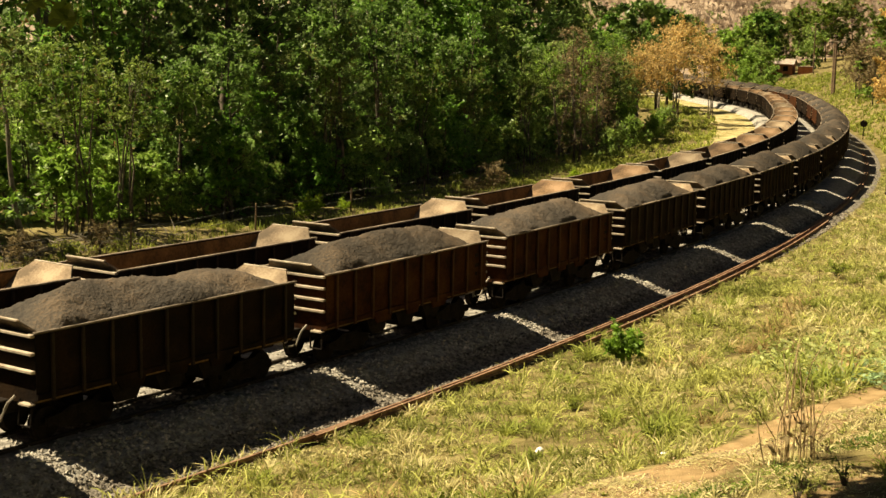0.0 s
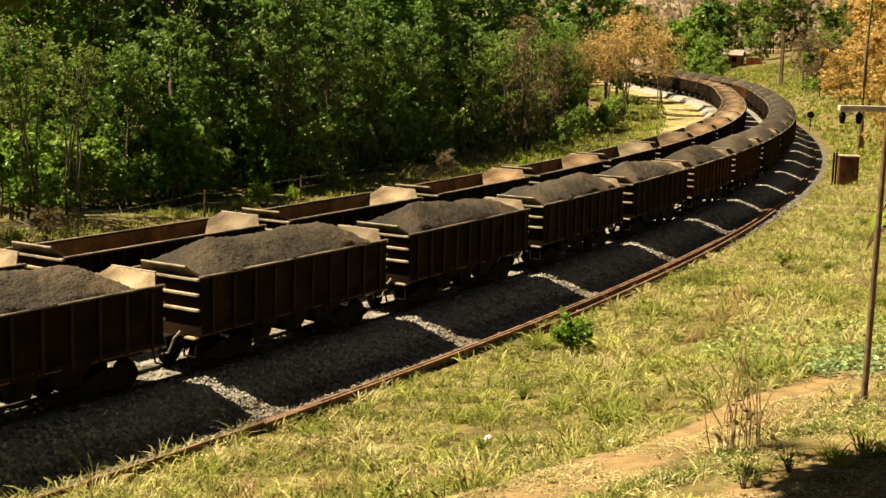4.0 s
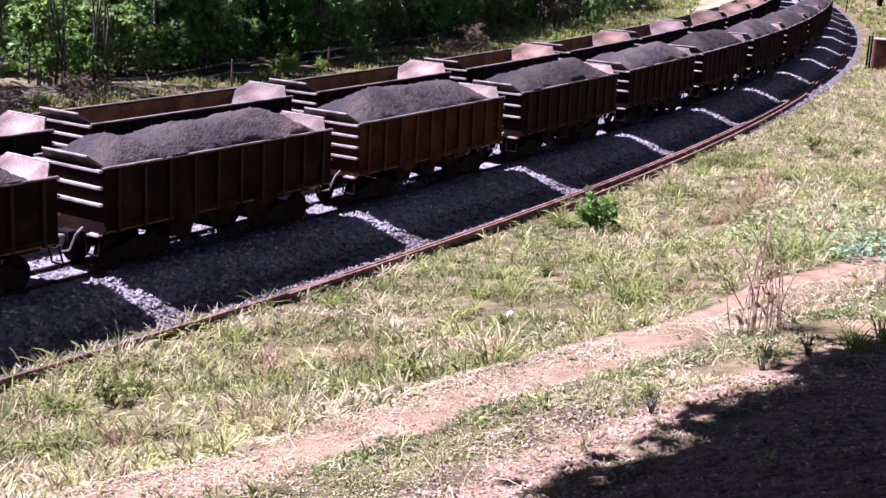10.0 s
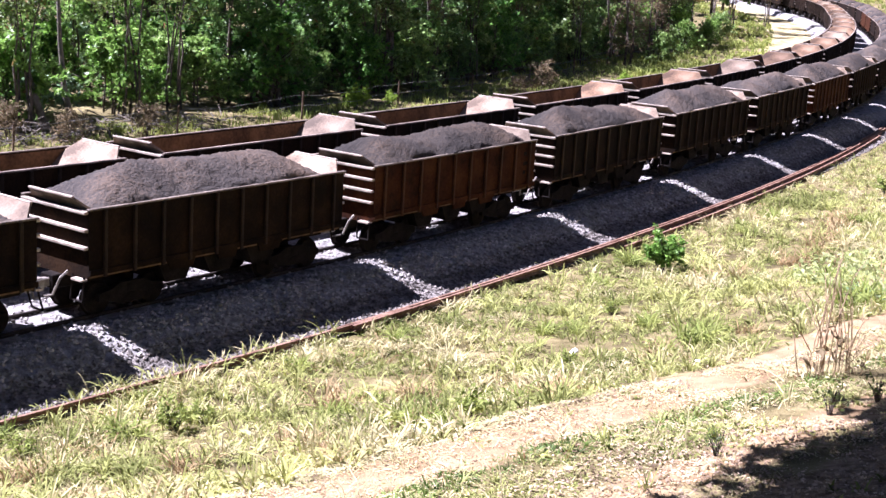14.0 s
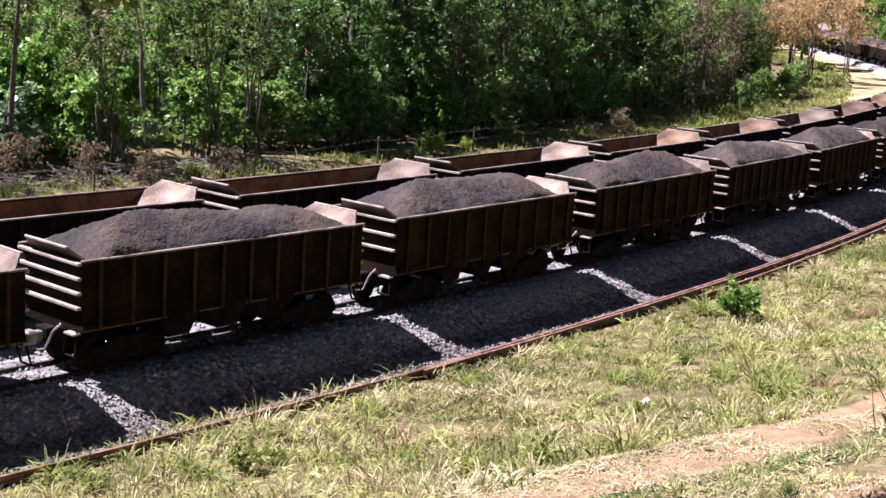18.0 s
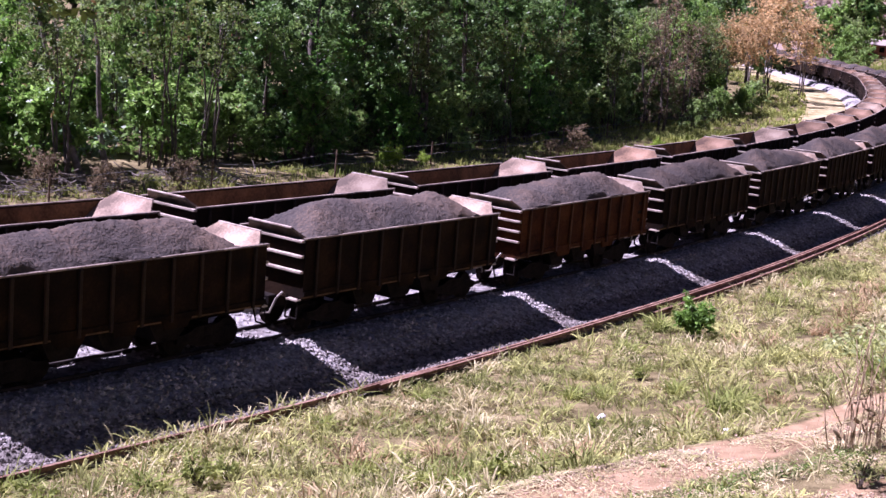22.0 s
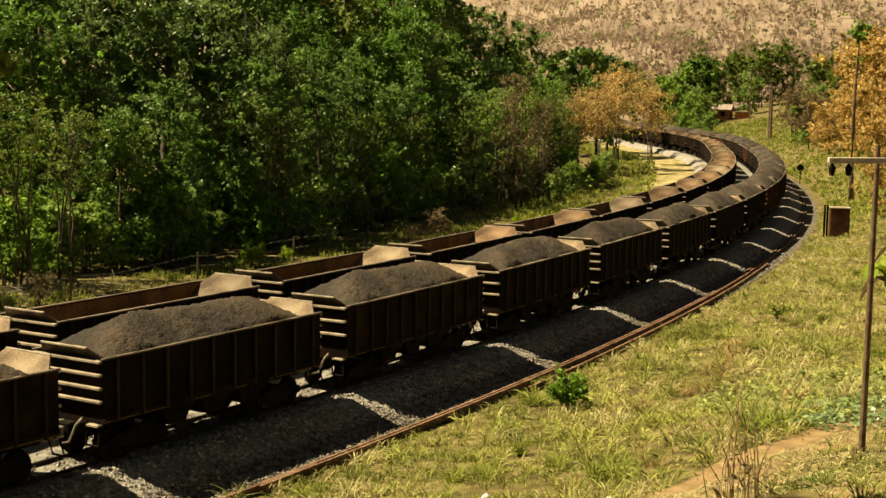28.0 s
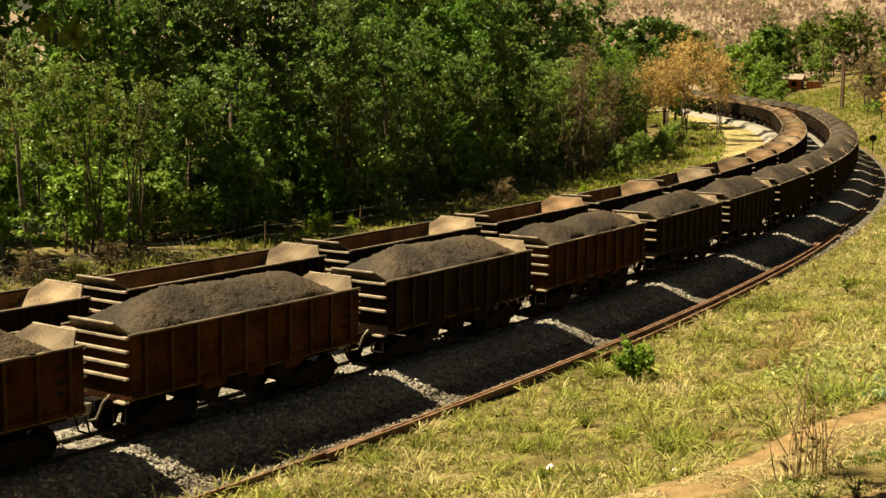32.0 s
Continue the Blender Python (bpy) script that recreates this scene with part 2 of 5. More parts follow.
HILL = material("dry_hill_wood", (0.19, 0.14, 0.11), (0.33, 0.255, 0.2), 0.03, 0.95, 0.0, 0.0, 8, (0.25, 0.19, 0.145))


# ---- mesh helpers ----
def box(bm, x0, x1, y0, y1, z0, z1, bevel=0.0):
    v = [bm.verts.new((x, y, z)) for z in (z0, z1) for y in (y0, y1) for x in (x0, x1)]
    fs = [bm.faces.new([v[i] for i in q]) for q in ((0, 2, 3, 1), (4, 5, 7, 6), (0, 1, 5, 4), (2, 6, 7, 3), (0, 4, 6, 2), (1, 3, 7, 5))]
    if bevel:
        bmesh.ops.bevel(bm, geom=list({e for f in fs for e in f.edges}), offset=bevel, segments=1, affect="EDGES")
    return bm


def tube(bm, points, radii, sides=8, cap=True):
    """A tapered tube through points."""
    rings = []
    for i, p in enumerate(points):
        p = Vector(p)
        q = Vector(points[min(i + 1, len(points) - 1)]) - Vector(points[max(i - 1, 0)])
        rot = q.to_track_quat("Z", "Y")
        rings.append([bm.verts.new(p + rot @ Vector((math.cos(a) * radii[i], math.sin(a) * radii[i], 0)))
                      for a in (2 * math.pi * k / sides for k in range(sides))])
    for a, b in zip(rings, rings[1:]):
        for k in range(sides):
            bm.faces.new((a[k], a[(k + 1) % sides], b[(k + 1) % sides], b[k]))
    if cap:
        bm.faces.new(rings[0][::-1])
        bm.faces.new(rings[-1])
    return bm


def prism(bm, outline, y0, y1):
    """An outline in x and z, drawn from y0 to y1."""
    a = [bm.verts.new((x, y0, z)) for x, z in outline]
    b = [bm.verts.new((x, y1, z)) for x, z in outline]
    n = len(outline)
    bm.faces.new(a)
    bm.faces.new(b[::-1])
    for k in range(n):
        bm.faces.new((a[k], b[k], b[(k + 1) % n], a[(k + 1) % n]))
    return bm


def part(name, bm, mat, parent=None, label="", smooth=False):
    me = bpy.data.meshes.new(name)
    bmesh.ops.recalc_face_normals(bm, faces=bm.faces)
    if smooth:
        for f in bm.faces:
            f.smooth = True
    bm.to_mesh(me)
    bm.free()
    me.materials.append(mat)
    ob = new(name, me)
    ob.parent = parent
    if label:
        ob["label"] = label
    return ob


def again(ob, parent, x=0.0, y=0.0, z=0.0, rz=0.0):
    """The same mesh once more, as an object of its own."""
    o = ob.copy()
    scene.collection.objects.link(o)
    o.parent = parent
    o.matrix_basis = pose(x, y, z, 0, 0, rz)
    return o


def sheet(name, verts, faces, mat, smooth=True):
    me = bpy.data.meshes.new(name)
    me.from_pydata([tuple(v) for v in verts], [], faces)
    me.materials.append(mat)
    if smooth:
        me.shade_smooth()
    return new(name, me)


# ---- plan of the line ----
CX, CY, RAD = -276.63, 218.64, 328.21   # centre of the curve and radius of the loaded wagons' outer side
END = radians(0.5)                     # where the curve runs out into straight line
OUT = RAD - 1.15                        # loaded track
GAP = 4.5                               # between the middles of the two tracks
INN = RAD - GAP - 1.15                 # track of the standing empties
PITCH = 9.86


def sway(s):
    """Metres by which the line leaves the even curve: it tightens, then eases out again; and how fast."""
    w = 58.0 if s < -64 else 32.0
    q = (s + 64) / w
    off = -1.9 * math.exp(-q * q)
    return off, -2 * q / w * off


def line(s, radius):
    """Place and heading s metres along the line (on the outer side of the curve), at that radius."""
    a = s / RAD
    off, turn = sway(s)
    if a <= END:
        r = radius + off
        return Vector((CX + r * math.cos(a), CY + r * math.sin(a), 0)), a + math.pi / 2 - turn
    r = radius + off
    p = Vector((CX + r * math.cos(END), CY + r * math.sin(END), 0))
    return p + Vector((-math.sin(END), math.cos(END), 0)) * (a - END) * RAD, END + math.pi / 2 - turn


def rail_place(x, y):
    """Along and across the line: metres along, and metres outwards of the loaded track's middle."""
    a = math.atan2(y - CY, x - CX)
    if a <= END:
        return a * RAD, math.hypot(x - CX, y - CY) - OUT - sway(a * RAD)[0]
    dx, dy = x - CX - OUT * math.cos(END), y - CY - OUT * math.sin(END)
    s = END * RAD - dx * math.sin(END) + dy * math.cos(END)
    return s, dx * math.cos(END) + dy * math.sin(END) - sway(s)[0]


def ease(k):
    k = min(1.0, max(0.0, k))
    return k * k * (3 - 2 * k)


def bank(x, y):
    """Metres from the footpath's lower edge up the bank, towards the houses."""
    return 0.663 * x - 0.749 * (y - 19.6) + 0.14 * max(0.0, min(x, 8.0) + 1.5)


def ground_z(x, y):
    s, d = rail_place(x, y)
    e = bank(x, y)
    bumps = 0.0
    if d > 5 or d < -7:
        bumps = (1 - 0.75 * ease((y - 80) / 60)) * 0.12 * noise.noise(Vector((x * 0.6, y * 0.6, 0))) + 0.25 * noise.noise(Vector((x * 0.13, y * 0.13, 3)))
        bumps *= ease((abs(d + 1) - 6) / 1.5)
    if d < 4.4:
        knots = ((-400, 14), (-120, 4), (-40, 0.1), (-26, -0.6), (-12, -0.75), (-7.0, -0.7), (4.4, -0.7))
        for (d0, z0), (d1, z1) in zip(knots, knots[1:]):
            if d < d1:
                return bumps + z0 + (z1 - z0) * max(0.0, (d - d0) / (d1 - d0))
        return -0.7
    if e < 0:
        w = (d - 4.4) / (d - 4.4 - e)
        z = -0.7 + 2.25 * (0.45 * w + 0.55 * w * w)
    elif e < 2.6:
        z = 1.55 + 0.1 * e
    else:
        z = 1.81 + 5.75 * (0.2 * (e - 2.6) / 11.5 + 0.8 * ((e - 2.6) / 11.5) ** 2.6) if e < 14.1 else 7.56 + 0.12 * (e - 14.1)
    far = ease((y - 70) / 40)
    return bumps + z + 2.4 * far * ease((d - 5) / 7) + max(0.0, min(d, 120) - 12) * 0.16 * far


# ---- ground ----
def build_ground():
    ds = [-700, -400, -200, -120, -80, -60, -48, -40, -34, -30, -26, -22, -18, -14, -11, -9, -7.5, -6, -4, -2, 0, 2, 3, 4, 4.6, 5.2]
    ds += [5.2 + 0.5 * k for k in range(1, 46)] + [29, 31, 34, 38, 45, 60, 90, 150, 300, 700]
    ss = [-420, -360, -320, -290, -270, -255] + [-245 + 1.5 * k for k in range(90)] + [-110 + 5 * k for k in range(1, 40)] + [110, 140, 200, 300, 500, 900, 1500, 2500]
    verts, faces = [], []
    for s in ss:
        for d in ds:
            p, h = line(s, OUT + d)
            z = ground_z(p.x, p.y)
            verts.append((p.x, p.y, z))
    w = len(ds)
    for i in range(len(ss) - 1):
        for j in range(w - 1):
            a = i * w + j
            faces.append((a, a + 1, a + w + 1, a + w))
    ob = sheet("ground", verts, faces, SOIL)
    path = ob.data.attributes.new("footpath", "FLOAT", "POINT")
    litter = ob.data.attributes.new("litter", "FLOAT", "POINT")
    sand = ob.data.attributes.new("sand", "FLOAT", "POINT")
    for k, (x, y, z) in enumerate(verts):
        e, (s, d) = bank(x, y), rail_place(x, y)
        path.data[k].value = max(ease(1.25 - abs(e - 0.7) / 1.05), 0.72 * ease(1.2 - abs(e - 4.1) / 1.0)) if d > 6 else 0
        litter.data[k].value = ease((e - 4.9) / 1.4)
        sand.data[k].value = ease(1.5 - abs(d + 8.8) / 3.4) * ease((s + 105) / 20)
    return tagged(ob, "dry grassy soil sloping down to the railway", "ground", kind="structure")


def build_ballast():
    """The raised bed of crushed stone under both tracks."""
    prof = ((-7.2, -0.9), (-6.4, -0.2), (-6.1, -0.06), (-5.5, -0.05), (-3.5, -0.05), (-3.1, -0.06), (-1.5, -0.09), (-1.1, -0.1), (0.9, -0.1), (1.25, -0.08), (1.6, -0.09), (2.3, -0.36), (2.75, -0.56), (3.1, -0.64), (3.9, -0.67), (4.3, -0.95))
    ss = [-300 + 1.2 * k for k in range(230)] + [-24 + 6 * k for k in range(1, 70)]
    verts, faces = [], []
    for s in ss:
        for d, z in prof:
            p, h = line(s, OUT + d)
            verts.append((p.x, p.y, z + (0.05 * noise.noise(Vector((p.x * 2, p.y * 2, d))) if d > -6 else 0)))
    w = len(prof)
    for i in range(len(ss) - 1):
        for j in range(w - 1):
            a = i * w + j
            faces.append((a, a + 1, a + w + 1, a + w))
    ob = sheet("ballast_bed", verts, faces, BALLAST)
    shade_mask = ob.data.attributes.new("train_shade", "FLOAT", "POINT")
    foot_shade_grime = ob.data.attributes.new("foot_shade_grime", "FLOAT", "POINT")
    for k in range(len(verts)):
        d = prof[k % w][0]
        shade_mask.data[k].value = 0.42 if abs(d) < 1.12 or abs(d + GAP) < 1.0 else 0.0
        # foot of the ballast: dirt and painted shade in one darker band
        foot_shade_grime.data[k].value = 1.0 if d > 2.6 else 0.0
    return tagged(ob, "grey crushed-stone ballast bed under the railway tracks", "ballast", kind="structure")


build_ground()
build_ballast()


# ---- rails ----
def build_rails():
    prof = ((-0.07, 0), (-0.07, 0.02), (-0.012, 0.04), (-0.012, 0.10), (-0.036, 0.115), (-0.036, 0.15), (0.036, 0.15), (0.036, 0.115),
            (0.012, 0.10), (0.012, 0.04), (0.07, 0.02), (0.07, 0))
    def rail(name, path, mat):
        verts, faces, w = [], [], len(prof)
        for p, h in path:
            n = Vector((math.cos(h - math.pi / 2), math.sin(h - math.pi / 2), 0))
            verts += [p + n * a + Vector((0, 0, b)) for a, b in prof]
        for i in range(len(path) - 1):
            for j in range(w):
                faces.append((i * w + j, i * w + (j + 1) % w, (i + 1) * w + (j + 1) % w, (i + 1) * w + j))
        return sheet(name, verts, faces, mat, False)
    for radius, up in ((OUT, 0.0), (INN, 0.05)):
        for side in (-0.535, 0.535):
            rows = []
            for k in range(130):
                p, h = line(-300 + 5 * k, radius + side)
                rows.append((p + Vector((0, 0, up - 0.15)), h))
            tagged(rail("track_rail", rows, STEEL_RAIL), "worn steel running rail on ballast", "rail", kind="structure")
    # old rails left lying along the foot of the ballast
    for s0, s1, d0, d1, z in ((-232, -194, 3.75, 4.0, -0.62), (-197, -150, 3.95, 3.2, -0.62), (-196.4, -150.6, 4.13, 3.38, -0.6), (-183, -146, 4.36, 3.55, -0.62), (-152, -90, 3.1, 2.6, -0.62), (-151, -91, 3.3, 2.8, -0.62)):
        rows = []
        for k in range(25):
            q = k / 24
            p, h = line(s0 + (s1 - s0) * q, OUT + d0 + (d1 - d0) * q)
            rows.append((p + Vector((0, 0, z)), h))
        old = tagged(rail("old_rail", rows, OLD_RAIL), "rusty disused rail lying along the ballast foot", "rail", "disused rails")
        for k in (6, 12, 18):
            p, h = rows[k]
            bm = bmesh.new()
            box(bm, -0.28, 0.28, -0.034, 0.034, 0.045, 0.1, 0.006)
            plate = part("fishplate", bm, OLD_RAIL, old)
            plate.matrix_basis = pose(p.x, p.y, p.z, 0, 0, math.degrees(h))


build_rails()


# ---- ore wagons ----
LEN, WID, TOP, LOW = 8.5, 2.3, 2.6, 1.1
HX, HY = LEN / 2, WID / 2


def ore_mesh(seed):
    """A load heaped at the slope at which ore comes to rest, with a rough crest, spilling over the rim."""
    rng = random.Random(seed)
    nx, ny = 120, 34
    crest = [(rng.uniform(-3.4, 3.0), rng.uniform(-0.2, 0.22), rng.uniform(0.6, 1.5)) for k in range(4)]
    rise = rng.uniform(-0.035, 0.05)
    near, far = rng.uniform(0.15, 0.45), rng.uniform(0.55, 1.05)
    verts, faces = [], []
    for i in range(nx + 1):
        x = -HX + 0.1 + (LEN - 0.2) * i / nx
        peak = 0.56 + rise * x + sum(a * math.exp(-((x - c) / w) ** 2) for c, a, w in crest)
        peak += 0.1 * noise.noise(Vector((x * 0.9, seed * 3.1, 2)))
        for j in range(ny + 1):
            q = -1 + 2 * j / ny
            y = q * (HY - 0.03)
            ridge = y - 0.16 * noise.noise(Vector((x * 0.5, seed * 1.7, 5)))
            side = 0.66 * (HY - abs(ridge)) + 0.08 * noise.noise(Vector((x * 1.3, y * 0.6, seed + 20)))
            ends = min(0.62 * (x + HX - near) - 0.02, 0.66 * (HX - far - x) + 0.05 * q * q)
            h = -0.1 * math.log(math.exp(-10 * max(-1.0, side)) + math.exp(-10 * max(-0.62, ends)) + math.exp(-10 * peak))
            z = TOP + 0.05 + max(-0.62, h)
            z += 0.035 * noise.noise(Vector((x * 3.5, y * 3.5, seed + 9))) + 0.04 * noise.noise(Vector((x * 8, y * 8, seed + 5)))
            z += 0.035 * noise.noise(Vector((x * 17, y * 17, seed)))
            if j in (0, ny):
                spill = noise.noise(Vector((x * 0.8, q, seed + 3))) + 0.4 * noise.noise(Vector((x * 4, q, seed + 6)))
                z = min(z, TOP + 0.02 + 0.12 * max(0.0, spill + 0.05))
                y += q * 0.07 * max(0.0, min(1.0, 3 * spill)) if z > TOP + 0.02 else 0
            verts.append((x, y, z))
    for i in range(nx):
        for j in range(ny):
            a = i * (ny + 1) + j
            faces.append((a, a + ny + 1, a + ny + 2, a + 1))
    me = bpy.data.meshes.new("ore_load")
    me.from_pydata(verts, [], faces)
    me.shade_smooth()
    me.materials.append(ORE)
    return me


def build_wagon(loaded, rust=None, rib=None, tone="rusty brown", ribs=(0.02, 0.34, 0.66, 0.98), sheet_of=None):
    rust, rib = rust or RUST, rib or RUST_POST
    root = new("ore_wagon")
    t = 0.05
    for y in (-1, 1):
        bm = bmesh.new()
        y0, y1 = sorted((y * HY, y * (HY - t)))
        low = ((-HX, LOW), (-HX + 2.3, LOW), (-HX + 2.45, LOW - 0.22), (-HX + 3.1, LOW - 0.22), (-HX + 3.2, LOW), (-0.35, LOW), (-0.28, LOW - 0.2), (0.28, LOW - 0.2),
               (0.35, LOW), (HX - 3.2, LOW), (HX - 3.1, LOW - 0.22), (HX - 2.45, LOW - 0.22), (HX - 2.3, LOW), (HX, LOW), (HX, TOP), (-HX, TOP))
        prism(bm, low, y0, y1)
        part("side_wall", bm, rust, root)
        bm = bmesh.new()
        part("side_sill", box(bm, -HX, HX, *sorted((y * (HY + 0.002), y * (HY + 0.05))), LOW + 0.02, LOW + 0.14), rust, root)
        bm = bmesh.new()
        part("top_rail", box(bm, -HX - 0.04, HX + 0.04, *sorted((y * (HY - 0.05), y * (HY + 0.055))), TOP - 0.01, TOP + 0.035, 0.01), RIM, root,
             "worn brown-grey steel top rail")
    post = None
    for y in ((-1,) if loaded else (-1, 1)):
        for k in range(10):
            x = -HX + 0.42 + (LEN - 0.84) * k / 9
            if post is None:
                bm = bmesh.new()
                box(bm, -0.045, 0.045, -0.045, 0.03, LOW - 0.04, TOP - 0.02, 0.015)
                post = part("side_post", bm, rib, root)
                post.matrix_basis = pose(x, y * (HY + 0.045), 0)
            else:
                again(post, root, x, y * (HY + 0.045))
    for e in (-1, 1):
        bm = bmesh.new()
        a = [(-HY + 0.06, LOW - 0.1), (HY - 0.06, LOW - 0.1), (HY - 0.06, TOP - 0.03), (-HY + 0.06, TOP - 0.03)]
        prism(bm, a, *sorted((e * (HX - 0.01), e * (HX - 0.055))))
        bmesh.ops.rotate(bm, verts=bm.verts, cent=(0, 0, 0), matrix=Matrix(((0, 1, 0), (1, 0, 0), (0, 0, 1))))
        end = part("end_wall", bm, rust, root)
        # pale sloping sheet on the inner side of the end, and its board above the rim
        bm = bmesh.new()
        q = [(HX - 1.05, HY - 0.08, TOP - 0.75), (HX - 1.05, -HY + 0.08, TOP - 0.75), (HX + 0.12, -HY + 0.4, TOP + 0.27), (HX + 0.12, HY - 0.4, TOP + 0.27),
             (HX - 0.2, -HY + 0.08, TOP - 0.02), (HX - 0.2, HY - 0.08, TOP - 0.02)]
        v = [bm.verts.new((e * x, y, z)) for x, y, z in q]
        w = [bm.verts.new((e * (x + 0.035), y, z - 0.035)) for x, y, z in q]
        for s in (v, w):
            bm.faces.new((s[0], s[1], s[4], s[5]))
            bm.faces.new((s[5], s[4], s[2], s[3]))
        ring = (0, 1, 4, 2, 3, 5)
        for i in range(6):
            i0, i1 = ring[i], ring[(i + 1) % 6]
            bm.faces.new((v[i0], v[i1], w[i1], w[i0]))
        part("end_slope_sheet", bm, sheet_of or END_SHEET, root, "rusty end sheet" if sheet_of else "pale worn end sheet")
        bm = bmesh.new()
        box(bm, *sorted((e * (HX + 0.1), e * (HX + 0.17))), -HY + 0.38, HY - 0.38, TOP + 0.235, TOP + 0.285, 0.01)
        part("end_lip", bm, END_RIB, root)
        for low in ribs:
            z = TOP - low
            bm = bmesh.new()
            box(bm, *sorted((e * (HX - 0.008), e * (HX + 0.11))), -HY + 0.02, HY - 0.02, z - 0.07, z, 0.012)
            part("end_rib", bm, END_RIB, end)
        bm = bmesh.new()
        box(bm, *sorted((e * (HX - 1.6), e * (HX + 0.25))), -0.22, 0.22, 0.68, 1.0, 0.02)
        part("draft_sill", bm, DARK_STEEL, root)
        bm = bmesh.new()
        box(bm, *sorted((e * (HX + 0.2), e * (HX + 0.5))), -0.09, 0.09, 0.72, 0.92, 0.02)
        box(bm, *sorted((e * (HX + 0.42), e * (HX + 0.66))), -0.17, 0.15, 0.66, 0.96, 0.04)
        part("coupler", bm, CAST, root, "grey cast knuckle coupler")
        bm = bmesh.new()
        tube(bm, [(e * (HX + 0.1), -0.55, 1.15), (e * (HX + 0.28), -0.52, 1.02), (e * (HX + 0.42), -0.42, 0.62), (e * (HX + 0.62), -0.3, 0.6)], [0.03] * 4, 6)
        part("brake_hose", bm, CAST, root)
        bm = bmesh.new()
        box(bm, *sorted((e * (HX + 0.0), e * (HX + 0.17))), -HY + 0.05, -HY + 0.42, 1.0, 1.04)
        part("step_plate", bm, END_RIB, root)
        bm = bmesh.new()
        tube(bm, [(e * (HX + 0.05), -HY + 0.1, LOW), (e * (HX + 0.16), -HY + 0.02, 0.55)], [0.025] * 2, 6)
        tube(bm, [(e * (HX + 0.05), -HY + 0.5, LOW), (e * (HX + 0.16), -HY + 0.42, 0.55)], [0.025] * 2, 6)
        tube(bm, [(e * (HX + 0.16), -HY + 0.02, 0.55), (e * (HX + 0.16), -HY + 0.42, 0.55)], [0.025] * 2, 6)
        part("footstep", bm, DARK_STEEL, root)
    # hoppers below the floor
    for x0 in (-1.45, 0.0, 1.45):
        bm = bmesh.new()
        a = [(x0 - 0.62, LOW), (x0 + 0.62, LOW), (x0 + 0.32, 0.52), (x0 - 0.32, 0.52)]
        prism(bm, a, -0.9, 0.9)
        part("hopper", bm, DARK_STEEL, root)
    bm = bmesh.new()
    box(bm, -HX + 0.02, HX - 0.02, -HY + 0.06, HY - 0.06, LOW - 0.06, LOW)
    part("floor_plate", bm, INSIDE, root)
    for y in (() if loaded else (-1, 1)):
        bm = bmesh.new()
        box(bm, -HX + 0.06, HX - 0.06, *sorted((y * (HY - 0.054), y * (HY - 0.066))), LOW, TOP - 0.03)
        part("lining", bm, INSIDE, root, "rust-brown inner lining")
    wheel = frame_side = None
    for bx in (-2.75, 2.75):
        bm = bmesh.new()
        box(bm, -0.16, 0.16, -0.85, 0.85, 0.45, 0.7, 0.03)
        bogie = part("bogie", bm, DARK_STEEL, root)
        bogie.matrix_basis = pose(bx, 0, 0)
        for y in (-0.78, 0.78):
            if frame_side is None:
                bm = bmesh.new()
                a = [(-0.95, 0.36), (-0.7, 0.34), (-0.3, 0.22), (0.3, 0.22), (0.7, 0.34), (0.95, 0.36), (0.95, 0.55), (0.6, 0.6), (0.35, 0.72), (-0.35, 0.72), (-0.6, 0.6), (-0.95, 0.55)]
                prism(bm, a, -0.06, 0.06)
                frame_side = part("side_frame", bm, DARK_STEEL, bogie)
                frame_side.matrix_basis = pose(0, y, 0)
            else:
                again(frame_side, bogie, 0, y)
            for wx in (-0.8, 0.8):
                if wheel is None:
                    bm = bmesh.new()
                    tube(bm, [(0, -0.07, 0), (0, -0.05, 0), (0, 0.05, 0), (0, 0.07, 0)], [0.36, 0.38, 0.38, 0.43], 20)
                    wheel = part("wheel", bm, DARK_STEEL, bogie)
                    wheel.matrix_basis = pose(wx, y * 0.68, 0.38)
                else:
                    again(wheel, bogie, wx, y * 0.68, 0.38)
    if loaded and "red" in tone:
        for x, z, w in ((HX - 0.62, 2.22, 0.1), (HX - 0.6, 1.9, 0.13), (HX - 0.64, 1.62, 0.08)):
            bm = bmesh.new()
            box(bm, x - w, x + w, -HY - 0.006, -HY - 0.002, z - 0.06, z + 0.06)
            part("stencil_mark", bm, DARK_STEEL, root, "worn dark stencil mark")
    if loaded:
        tagged(root, tone + " ore wagon heaped with dark iron ore", "ore wagon", "loaded moving wagons")
    else:
        tagged(root, "rusty brown empty ore wagon standing on the far track", "ore wagon", "standing empty wagons")
    return root


def travelled(t):
    """Metres that the loaded train has gone since one second."""
    u = t - 1
    return -3.436116e-06 * u ** 4 + 0.000204513 * u ** 3 + 0.004432072 * u ** 2 + 9.093907 * u ** 1 - 0.001809455 


LOADS = [ore_mesh(k) for k in range(9)]
moving = []


